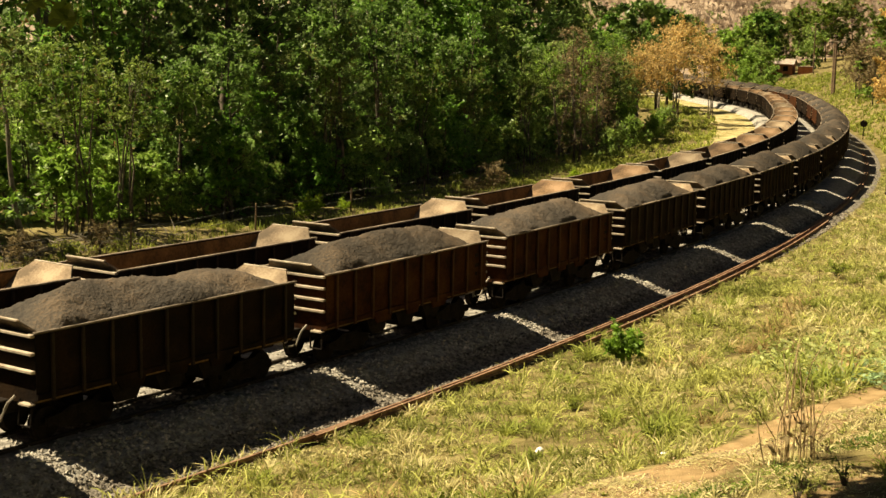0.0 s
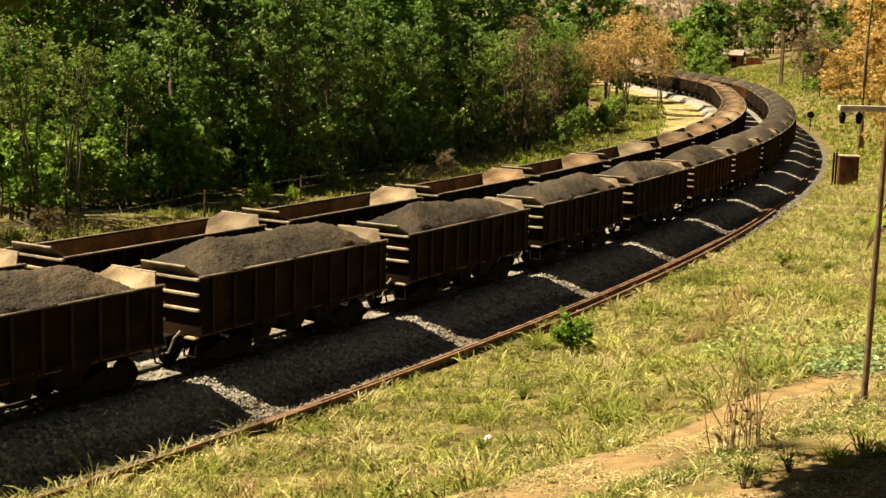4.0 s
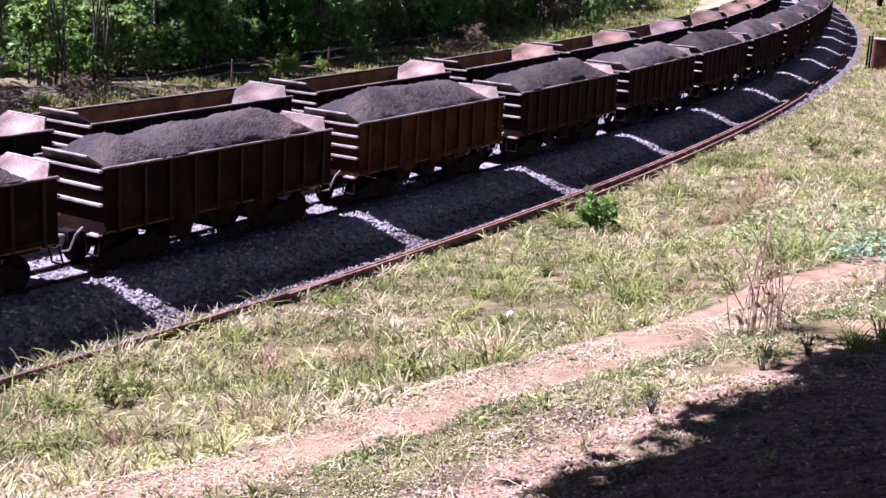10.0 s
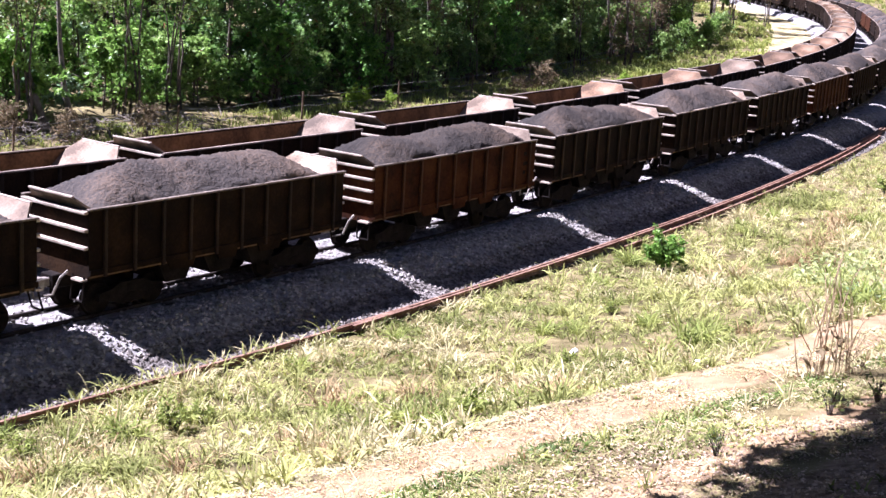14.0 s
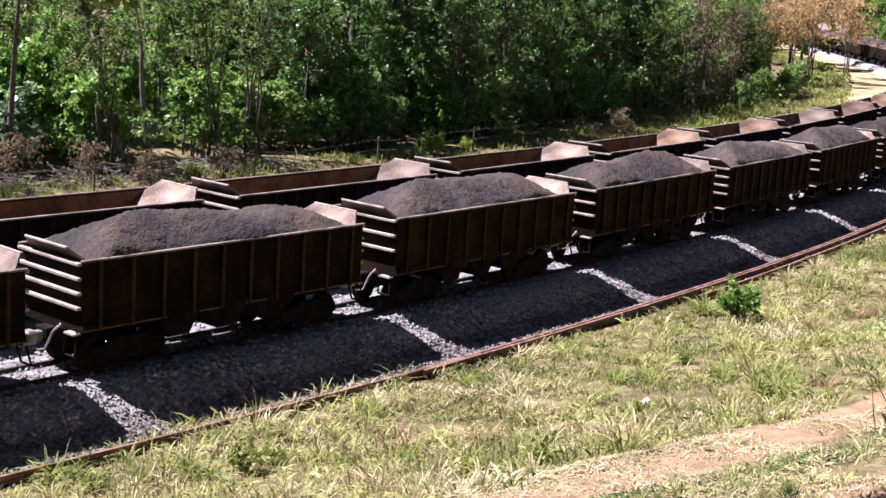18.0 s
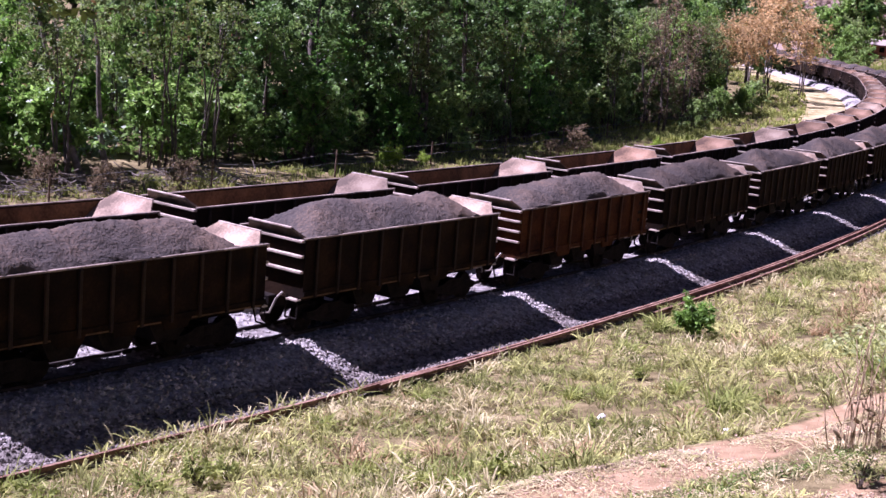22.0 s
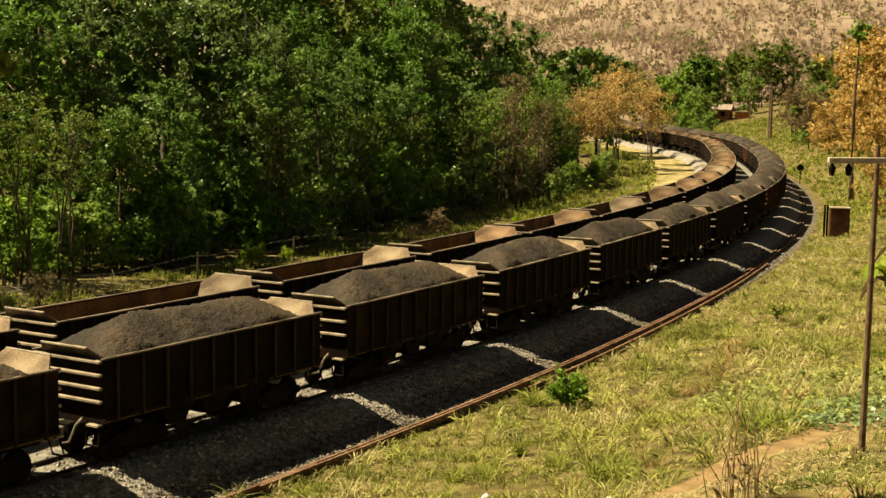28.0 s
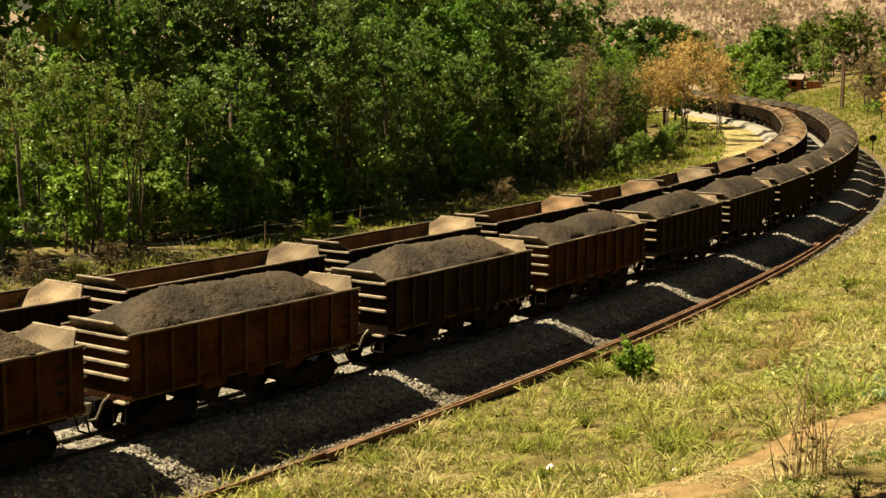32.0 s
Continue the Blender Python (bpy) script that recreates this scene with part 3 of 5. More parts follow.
def build_trains():
    kinds = []
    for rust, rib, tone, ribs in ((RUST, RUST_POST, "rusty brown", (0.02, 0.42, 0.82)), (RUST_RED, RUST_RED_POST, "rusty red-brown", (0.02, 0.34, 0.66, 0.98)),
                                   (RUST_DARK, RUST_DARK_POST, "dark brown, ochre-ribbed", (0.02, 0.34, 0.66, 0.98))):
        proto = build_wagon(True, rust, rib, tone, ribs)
        load = new("ore_load", LOADS[0])
        load.parent = proto
        kinds.append([proto, False])
    empties = [[build_wagon(False), False], [build_wagon(False, sheet_of=END_RUST), False]]
    for k in range(-33, 30):
        rng = random.Random(k * 7 + 3)
        kind = kinds[rng.choice((0, 0, 0, 0, 1, 2, 2))]
        if k in (-12, -32):
            kind = kinds[1]
        w = copy_thing(kind[0], Matrix()) if kind[1] else kind[0]
        kind[1] = True
        pick = rng.randrange(len(LOADS))
        for o in w.children:
            if o.name.startswith("ore_load"):
                o.data = LOADS[pick]
        moving.append((w, -193.15 + HX + k * PITCH))
    for k in range(-2, 33):
        s = -195.8 + HX * 1.015 + k * PITCH * RAD / INN
        p, h = line(s, INN)
        m = pose(p.x, p.y, 0.05, 0, 0, math.degrees(h))
        kind = empties[0 if k < 2 or k % 4 == 0 else 1]
        if kind[1]:
            copy_thing(kind[0], m)
        else:
            kind[0].matrix_basis, kind[1] = m, True


build_trains()


# ---- trees ----
def leaf_mesh(name, blobs, count, size, mat, seed, fill=0.55):
    """A crown: many small bent leaves on and inside uneven clumps; blobs: (x, y, z, radius)."""
    rng = np.random.default_rng(seed)
    r = np.array([b[3] for b in blobs])
    pick = rng.choice(len(blobs), count, p=r ** 2 / (r ** 2).sum())
    c = np.array([b[:3] for b in blobs])[pick]
    d = rng.normal(size=(count, 3))
    d /= np.linalg.norm(d, axis=1)[:, None]
    d[:, 2] = np.where(d[:, 2] < -0.35, -d[:, 2], d[:, 2])
    rad = r[pick] * (fill + (1.05 - fill) * rng.random(count) ** 0.6)
    p = c + d * rad[:, None] * np.array([1, 1, 0.8])
    n = d + rng.normal(size=(count, 3)) * 0.55 + np.array([0, 0, 0.35])
    n /= np.linalg.norm(n, axis=1)[:, None]
    u = np.cross(n, rng.normal(size=(count, 3)))
    u /= np.linalg.norm(u, axis=1)[:, None]
    v = np.cross(n, u)
    s = size * (0.6 + 0.8 * rng.random(count))[:, None]
    a, b = p - u * s, p + u * s
    e, f = p + v * s * 0.45 - n * s * 0.15, p - v * s * 0.45 - n * s * 0.15
    verts = np.stack([a, f, b, e], 1).reshape(-1, 3)
    idx = np.arange(count) * 4
    faces = np.stack([idx, idx + 1, idx + 2, idx + 3], 1)
    me = bpy.data.meshes.new(name)
    me.from_pydata(verts.tolist(), [], faces.tolist())
    me.materials.append(mat)
    return me


def spray_mesh(name, twigs, count, size, mat, seed, droop=0.25, loose=0.1):
    """A ragged crown: small leaves strung along many twigs; twigs: (start, end)."""
    rng = np.random.default_rng(seed)
    a = np.array([t[0] for t in twigs])
    b = np.array([t[1] for t in twigs])
    reach = np.linalg.norm(b - a, axis=1)
    weight = reach * (0.1 + rng.random(len(twigs)) ** 2.5)
    pick = rng.choice(len(twigs), count, p=weight / weight.sum())
    q = rng.random(count) ** 0.7
    p = a[pick] + (b - a)[pick] * q[:, None] + rng.normal(size=(count, 3)) * (loose * reach[pick] * (1.1 - 0.5 * q))[:, None]
    p[:, 2] -= droop * reach[pick] * q ** 2
    n = rng.normal(size=(count, 3)) * 0.7 + np.array([0, 0, 0.55])
    n /= np.linalg.norm(n, axis=1)[:, None]
    u = (b - a)[pick] / reach[pick][:, None] + rng.normal(size=(count, 3)) * 0.8
    u -= n * (u * n).sum(1)[:, None]
    u /= np.linalg.norm(u, axis=1)[:, None] + 1e-9
    v = np.cross(n, u)
    s = size * (0.5 + 0.9 * rng.random(count) ** 1.5)[:, None]
    verts = np.stack([p - u * s, p - v * s * 0.42 - n * s * 0.12, p + u * s - n * s * 0.25, p + v * s * 0.42 - n * s * 0.12], 1).reshape(-1, 3)
    idx = np.arange(count) * 4
    me = bpy.data.meshes.new(name)
    me.from_pydata(verts.tolist(), [], np.stack([idx, idx + 1, idx + 2, idx + 3], 1).tolist())
    me.materials.append(mat)
    return me


def build_tree(name, height, spread, leaf, count, seed, size=0.2, trunks=1, bare=0.35, label="", lean_by=0.08, limbs=9, bark=None, droop=0.25, lean_to=None):
    rng = random.Random(seed)
    root = new(name)
    twigs = []

    def spray(p, way, reach, number):
        for g in range(number):
            v = way * 0.55 + Vector((rng.gauss(0, 1), rng.gauss(0, 1), rng.gauss(0.1, 0.75)))
            c = p + Vector((rng.gauss(0, 1), rng.gauss(0, 1), rng.gauss(0, 1))) * reach * 0.25
            twigs.append((tuple(c), tuple(c + v.normalized() * reach * rng.uniform(0.5, 1.25))))

    for k in range(trunks):
        if k == 0 or trunks < 3:
            bm = bmesh.new()
        lean = Vector((rng.uniform(-1, 1), rng.uniform(-1, 1), 0)) * height * lean_by
        lean = Vector((*lean_to, 0)) if lean_to else lean
        base = Vector((rng.uniform(-0.5, 0.5), rng.uniform(-0.5, 0.5), 0)) * (trunks > 1)
        pts = [base + lean * (q if lean_to else q * q) + Vector((rng.uniform(-1, 1), rng.uniform(-1, 1), 0)) * height * 0.012 + Vector((0, 0, height * 0.9 * q - 0.3)) for q in (0, 0.2, 0.4, 0.6, 0.8, 1.0)]
        r0 = (height * 0.010 + 0.025) / trunks ** 0.4
        tube(bm, pts, [r0 * 1.35, r0, r0 * 0.85, r0 * 0.62, r0 * 0.42, r0 * 0.15], 7)
        for b in range(limbs):
            q = bare + (0.97 - bare) * (b + rng.random()) / limbs
            i = min(4, int(q * 5))
            p0 = pts[i].lerp(pts[i + 1], q * 5 - i)
            a = rng.uniform(0, 2 * math.pi)
            out = spread * (1.05 - 0.5 * q) * rng.uniform(0.3, 1.0) ** 0.8
            p1 = p0 + Vector((math.cos(a) * out, math.sin(a) * out, out * rng.uniform(0.1, 1.0)))
            mid = p0.lerp(p1, 0.5) + Vector((rng.gauss(0, 0.06), rng.gauss(0, 0.06), -0.08)) * out
            tube(bm, [p0, mid, p1], [r0 * 0.45 * (1.1 - q), r0 * 0.28 * (1.1 - q), 0.012], 5)
            way = (p1 - p0).normalized()
            for u in (0.45, 0.7, 0.95):
                spray(p0.lerp(p1, u), way, spread * rng.uniform(0.16, 0.34), rng.choice((2, 4, 6)))
        spray(pts[-1], Vector((0, 0, 1)), spread * 0.35, 10)
        spray(pts[-2], Vector((0, 0, 1)), spread * 0.3, 6)
        if trunks < 3 or k == trunks - 1:
            part("trunk", bm, bark or BARK, root, smooth=True)
    crown = new("crown", spray_mesh("crown", twigs, count, size, leaf, seed, droop))
    crown.parent = root
    tagged(root, label, "tree" if height > 3.5 else "shrub")
    return root


def put(thing, x, y, rz=0.0, scale=1.0, z=None, first=False):
    m = pose(x, y, ground_z(x, y) if z is None else z, 0, 0, rz) @ Matrix.Scale(scale, 4)
    if first:
        thing.matrix_basis = m
        return thing
    o = copy_thing(thing, Matrix())
    o.matrix_basis = m
    return o


class Kind:
    """A built plant, set where it is wanted: the first time itself, then copies."""
    def __init__(self, thing):
        self.thing, self.used = thing, False

    def set(self, x, y, rz=0.0, scale=1.0, z=None):
        o = put(self.thing, x, y, rz, scale, z, not self.used)
        self.used = True
        return o


WOOD = [Kind(build_tree("tree", 13, 3.8, LEAF, 9500, 11, 0.15, 1, 0.08, "tall dark green tree with dense small leaves", limbs=22)),
        Kind(build_tree("tree", 15, 3.3, LEAF, 9500, 12, 0.14, 2, 0.1, "tall slender green tree with two stems", limbs=15, droop=0.5)),
        Kind(build_tree("tree", 11, 3.9, LEAF, 9000, 13, 0.16, 2, 0.05, "broad dark green tree with low foliage", limbs=15)),
        Kind(build_tree("tree", 12, 3.0, LEAF_B, 8000, 14, 0.13, 3, 0.15, "light green feathery tree with thin stems", limbs=11, droop=0.6)),
        Kind(build_tree("tree", 12, 3.4, LEAF_M, 8000, 15, 0.14, 2, 0.1, "olive green tree with loose foliage and dead leaves", limbs=13, droop=0.5))]
SHRUBS = [Kind(build_tree("shrub", 3.6, 2.2, LEAF_B, 4500, 21, 0.14, 3, 0.05, "light green leafy shrub at the edge of the wood")),
          Kind(build_tree("shrub", 5.0, 2.4, LEAF, 5000, 22, 0.14, 3, 0.05, "dark green leafy shrub at the edge of the wood")),
          Kind(build_tree("shrub", 2.6, 1.6, LEAF_D, 2600, 23, 0.085, 3, 0.05, "dry brown brush at the edge of the wood")),
          Kind(build_tree("shrub", 3.4, 1.7, LEAF_P, 700, 24, 0.24, 3, 0.2, "shrub with large leaves, sky sheen in their pale bluish green", limbs=6)),
          Kind(build_tree("shrub", 4.6, 2.0, LEAF_M, 3600, 25, 0.11, 4, 0.1, "olive brown tangled shrub with hanging twigs", limbs=8, droop=0.8))]
STEMS = Kind(build_tree("tree", 10, 2.2, LEAF_B, 3600, 31, 0.1, 2, 0.62, "thin pale-barked leaning tree at the wood's edge", 0.22, 6, PALE_BARK))
POLES = Kind(build_tree("tree", 9, 2.4, LEAF_M, 3600, 32, 0.1, 5, 0.5, "clump of thin straight stems with light green leaves", 0.1, 5))
BROWN = Kind(build_tree("tree", 11, 3.0, LEAF_D, 4200, 33, 0.1, 3, 0.12, "thin tree hung with withered brown leaves", 0.1, 10, droop=0.8))
for k in WOOD + SHRUBS + [STEMS, POLES, BROWN]:
    k.thing["group"] = "trees of the wood"


def build_forest():
    rng = random.Random(5)
    for row, (d, step, end) in enumerate(((-25.5, 4.8, -56), (-31, 5.6, -52), (-38.5, 6.0, -47), (-47, 6.5, -60), (-56, 6.0, -130))):
        s = -258 + row * 2.1
        while s < end:
            far = ease((s + 150) / 60)
            p, h = line(s + rng.uniform(-1.5, 1.5), OUT + d + rng.uniform(-1.5, 1.5) + 2 * far)
            k = rng.choice((0, 0, 1, 1, 2, 2, 3, 4, 4))
            # only dark-leaved kinds here: the wood's deep shade put into leaf colour
            if -168 < s < -126:
                k = k % 3
            if row == 0 and s > -118:
                k = (3, 4, 3, 0)[k % 4]
            if row < 2 and s < -172 and rng.random() < 0.85:
                s += step
                continue
            WOOD[k].set(p.x, p.y, rng.uniform(0, 360), rng.uniform(0.85, 1.15) * ((0.85, 1.2, 1.45, 1.75, 1.9)[row]) * ((1.0, 1.0, 0.62, 0.75, 0.85)[row] if s < -165 else 1.0) * (1.22 if s > -125 and row > 1 else 1.0))
            s += step * rng.uniform(0.75, 1.2)
    s = -250
    while s < -62:
        p, h = line(s, OUT - 25.0 - 2.2 * ease((-164 - s) / 8) + rng.uniform(-1.6, 1.0) + 1.4 * ease((s + 150) / 40))
        k = rng.choice((0, 0, 0, 0, 3)) if s < -168 else rng.choice((0, 0, 1, 1, 1, 4, 3))
        SHRUBS[k].set(p.x, p.y, rng.uniform(0, 360), rng.uniform(0.5, 1.3 if k != 2 else 0.8))
        s += rng.uniform(1.5, 3.0)
        if rng.random() < 0.8:
            p, h = line(s, OUT - 28.5 - 2 * ease((-164 - s) / 8) + rng.uniform(-1, 1))
            SHRUBS[rng.choice((0, 1, 1, 4, 3)) if s > -172 else rng.choice((0, 0, 0, 3))].set(p.x, p.y, rng.uniform(0, 360), rng.uniform(0.9, 1.5))
        if s < -168:
            p, h = line(s, OUT - 32.5 + rng.uniform(-1, 1))
            WOOD[3].set(p.x, p.y, rng.uniform(0, 360), rng.uniform(0.5, 0.8))
    s = -205
    while s < -75:
        p, h = line(s, OUT - 25.5 + rng.uniform(-1.2, 0.8) + 2.6 * ease((s + 150) / 40))
        rng.choice((STEMS, POLES, POLES, POLES, POLES, BROWN)).set(p.x, p.y, rng.uniform(0, 360), rng.uniform(0.8, 1.2))
        s += rng.uniform(6, 12)
    for x, y, rz, sc in ((10.6, 113.5, 20, 1.1), (13.2, 119, 130, 0.9)):
        BROWN.set(x, y, rz, sc)
    for x, y, rz, sc in ((16.6, 174.8, 30, 1.45), (12.7, 166.2, 130, 1.5), (9.6, 161.4, 200, 1.5), (6, 170, 60, 1.6)):
        WOOD[0].set(x, y, rz, sc)
    for x, y, h, to, bark in ((-19.7, 60.0, 12, (-3.4, 0.5), PALE_BARK), (-19.0, 61.4, 11, (-1.6, 1.0), PALE_BARK), (-14.2, 75.7, 12, (-5.5, 0.5), BARK), (-23.6, 55.7, 12, (0.6, 0.3), BARK)):
        one = build_tree("tree", h, 2.4, LEAF_M, 1800, int(h * 7 + y), 0.13, 1, 0.66, "leaning tree with a bare trunk at the wood's edge", 0.1, 8, bark, 0.3, to)
        one["group"] = "trees of the wood"
        put(one, x, y, 0, 1.0, None, True)
    for x, y, rz, sc in ((-16.1, 68.5, 0, 1.0), (-10.2, 83.9, 90, 1.05)):
        POLES.set(x, y, rz, sc)
    for x, y, sc in ((-19.8, 56.2, 0.7), (-17.6, 57.2, 0.6), (-14.8, 59.6, 0.65), (-22.5, 55, 0.8), (1.4, 82, 0.6), (2.8, 86, 0.9)):
        SHRUBS[2].set(x, y, rng.uniform(0, 360), sc)
    for x, y, sc in ((14, 118, 0.8), (17.5, 128, 0.9), (21, 140, 0.8), (24, 152, 0.9), (19, 150, 1.0), (12, 126, 1.0)):
        SHRUBS[0].set(x, y, rng.uniform(0, 360), sc)


build_forest()


def brush_heap():
    """Dead branches and trash heaped along the fence."""
    rng = random.Random(19)
    bm = bmesh.new()
    for k in range(420):
        s = rng.uniform(-196, -172)
        p, h = line(s, OUT - 23.2 + rng.gauss(0, 0.8))
        z = ground_z(p.x, p.y) + rng.random() ** 1.5 * 0.75 * (0.5 + 0.5 * math.sin(s * 0.9) ** 2)
        v = Vector((rng.gauss(0, 1), rng.gauss(0, 1), rng.gauss(0, 0.35))).normalized() * rng.uniform(0.25, 0.9)
        bend = Vector((rng.gauss(0, 0.1), rng.gauss(0, 0.1), rng.gauss(0, 0.1)))
        c = Vector((p.x, p.y, z))
        r = rng.uniform(0.01, 0.035)
        tube(bm, [c - v, c + bend, c + v], [r, r * 0.8, r * 0.4], 4)
    tagged(part("brush_heap", bm, PALE_BARK), "dead grey-brown branches heaped along the fence", "brush", kind="stuff")


brush_heap()


def build_distance():
    """Single trees and houses beyond the wood, round the end of the curve."""
    tan = Kind(build_tree("tree", 13.5, 6.2, LEAF_T, 4200, 41, 0.22, 4, 0.48, "tree with withered tan and orange leaves", 0.16, 9, PALE_BARK))
    tan.set(29.2, 175, 20, 0.98)
    tan.set(25.5, 166, 140, 0.8)
    tan.set(22.3, 161.3, 290, 0.7)
    tan.set(35.5, 186, 230, 0.8)
    orange = Kind(build_tree("tree", 8.5, 4.6, LEAF_Y, 6500, 42, 0.2, 2, 0.15, "tree with golden yellow leaves on the bank", 0.1, 11))
    for x, y, rz, sc in ((36.5, 98.5, 10, 0.6), (41, 105, 200, 0.8), (47, 113, 90, 1.1), (40.5, 92, 300, 0.7), (52, 124, 30, 1.2), (58.5, 184, 60, 0.6), (56.5, 175, 150, 0.75), (61, 180, 20, 0.95), (57, 166, 250, 0.95), (54, 155, 310, 1.05),
                         (51.5, 146, 80, 1.0), (49, 136, 200, 1.05), (63, 179, 290, 1.75), (64, 172, 40, 1.8), (55, 141, 120, 1.25), (46.5, 126, 330, 0.8)):
        orange.set(x, y, rz, sc)
    dark = Kind(build_tree("tree", 10, 4.5, LEAF, 7000, 43, 0.26, 1, 0.15, "round dark green tree beyond the curve", 0.05, 12))
    light = Kind(build_tree("tree", 8, 4.0, LEAF_B, 6000, 44, 0.26, 2, 0.1, "light green leafy tree beyond the curve", 0.08, 10))
    olive = Kind(build_tree("tree", 9, 4.2, LEAF_M, 6000, 45, 0.26, 2, 0.1, "grey-green tree on the hillside", 0.08, 10))
    dry = Kind(build_tree("tree", 7, 3.2, LEAF_D, 2600, 46, 0.16, 4, 0.3, "dry grey-brown leafless bush tree", 0.2, 8))
    for kind, spots in ((dark, ((31.8, 209.6, 1.65), (35.5, 222, 1.6), (27.8, 203.1, 1.7), (32, 272, 1.7), (70, 306, 1.45), (63, 287, 0.8), (36, 260, 1.3))),
                        (light, ((61, 292, 1.5), (67, 288, 0.8), (79, 300, 1.1), (66, 299, 1.05), (62, 310, 1.3), (57, 262, 0.75), (60, 275, 0.9), (64, 283, 0.9), (70, 315, 1.5), (55.5, 247, 0.55), (59, 252, 0.6), (38, 285, 1.5), (32, 300, 1.4), (63.7, 205.4, 0.9), (69, 222, 0.9), (28, 338, 1.9))),
                        (olive, ((32, 330, 2.2), (56, 302, 1.5), (66, 307, 1.4), (40, 312, 1.8), (78, 345, 1.7), (90, 350, 1.5), (62, 350, 1.6), (75, 326, 1.5), (81, 331, 1.4), (88, 322, 1.6), (95, 326, 1.6), (73, 231, 1.3), (72, 215, 1.3), (80, 226, 1.4), (86, 240, 1.4))),
                        (dry, ((61.5, 206.3, 1.3), (59.5, 191.3, 1.2), (65.5, 221.0, 1.05), (58.5, 178.5, 1.1), (62.6, 205.7, 1.02), (66, 196, 1.1), (70, 205, 1.2)))):
        for i, (x, y, sc) in enumerate(spots):
            kind.set(x, y, i * 77, sc)
    slim = Kind(build_tree("tree", 17.5, 1.7, LEAF_B, 900, 47, 0.2, 1, 0.9, "tall bare-stemmed tree with a small green tuft on top", 0.01, 7, POLE_WOOD))
    slim.set(40.6, 118.5, 0, 1.0)
    # low brick house
    house = new("house")
    bm = bmesh.new()
    box(bm, -2.3, 2.3, -2.4, 2.4, -0.5, 2.4)
    part("wall", bm, BRICK, house, "red brick wall")
    for e in (-1, 1):
        bm = bmesh.new()
        v = [bm.verts.new(p) for p in ((-2.7, e * 2.9, 2.25), (2.7, e * 2.9, 2.25), (2.7, 0, 3.35), (-2.7, 0, 3.35), (-2.7, e * 2.9, 2.37), (2.7, e * 2.9, 2.37), (2.7, 0, 3.47), (-2.7, 0, 3.47))]
        for q in ((0, 1, 2, 3), (4, 5, 6, 7), (0, 1, 5, 4), (2, 3, 7, 6), (0, 3, 7, 4), (1, 2, 6, 5)):
            bm.faces.new([v[i] for i in q])
        part("roof", bm, ROOF, house, "pale weathered roof sheet")
    for x in (-1.2, 0.9):
        bm = bmesh.new()
        box(bm, x - 0.5, x + 0.5, -2.46, -2.38, 0.9, 1.9)
        part("window", bm, DARK_STEEL, house)
    tagged(house, "small red brick house with a pale sheet roof", "house")
    house.matrix_basis = pose(71, 293, ground_z(71, 293), 0, 0, -22)
    shed = new("shed")
    bm = bmesh.new()
    box(bm, -1.6, 1.6, -1.4, 1.4, -0.5, 1.3)
    part("wall", bm, BRICK, shed)
    bm = bmesh.new()
    box(bm, -1.8, 1.8, -1.6, 1.6, 1.3, 1.4)
    part("roof", bm, ROOF, shed)
    tagged(shed, "low brick shed beside the house", "shed")
    shed.matrix_basis = pose(75.2, 290.5, ground_z(75.2, 290.5), 0, 0, -15)


build_distance()


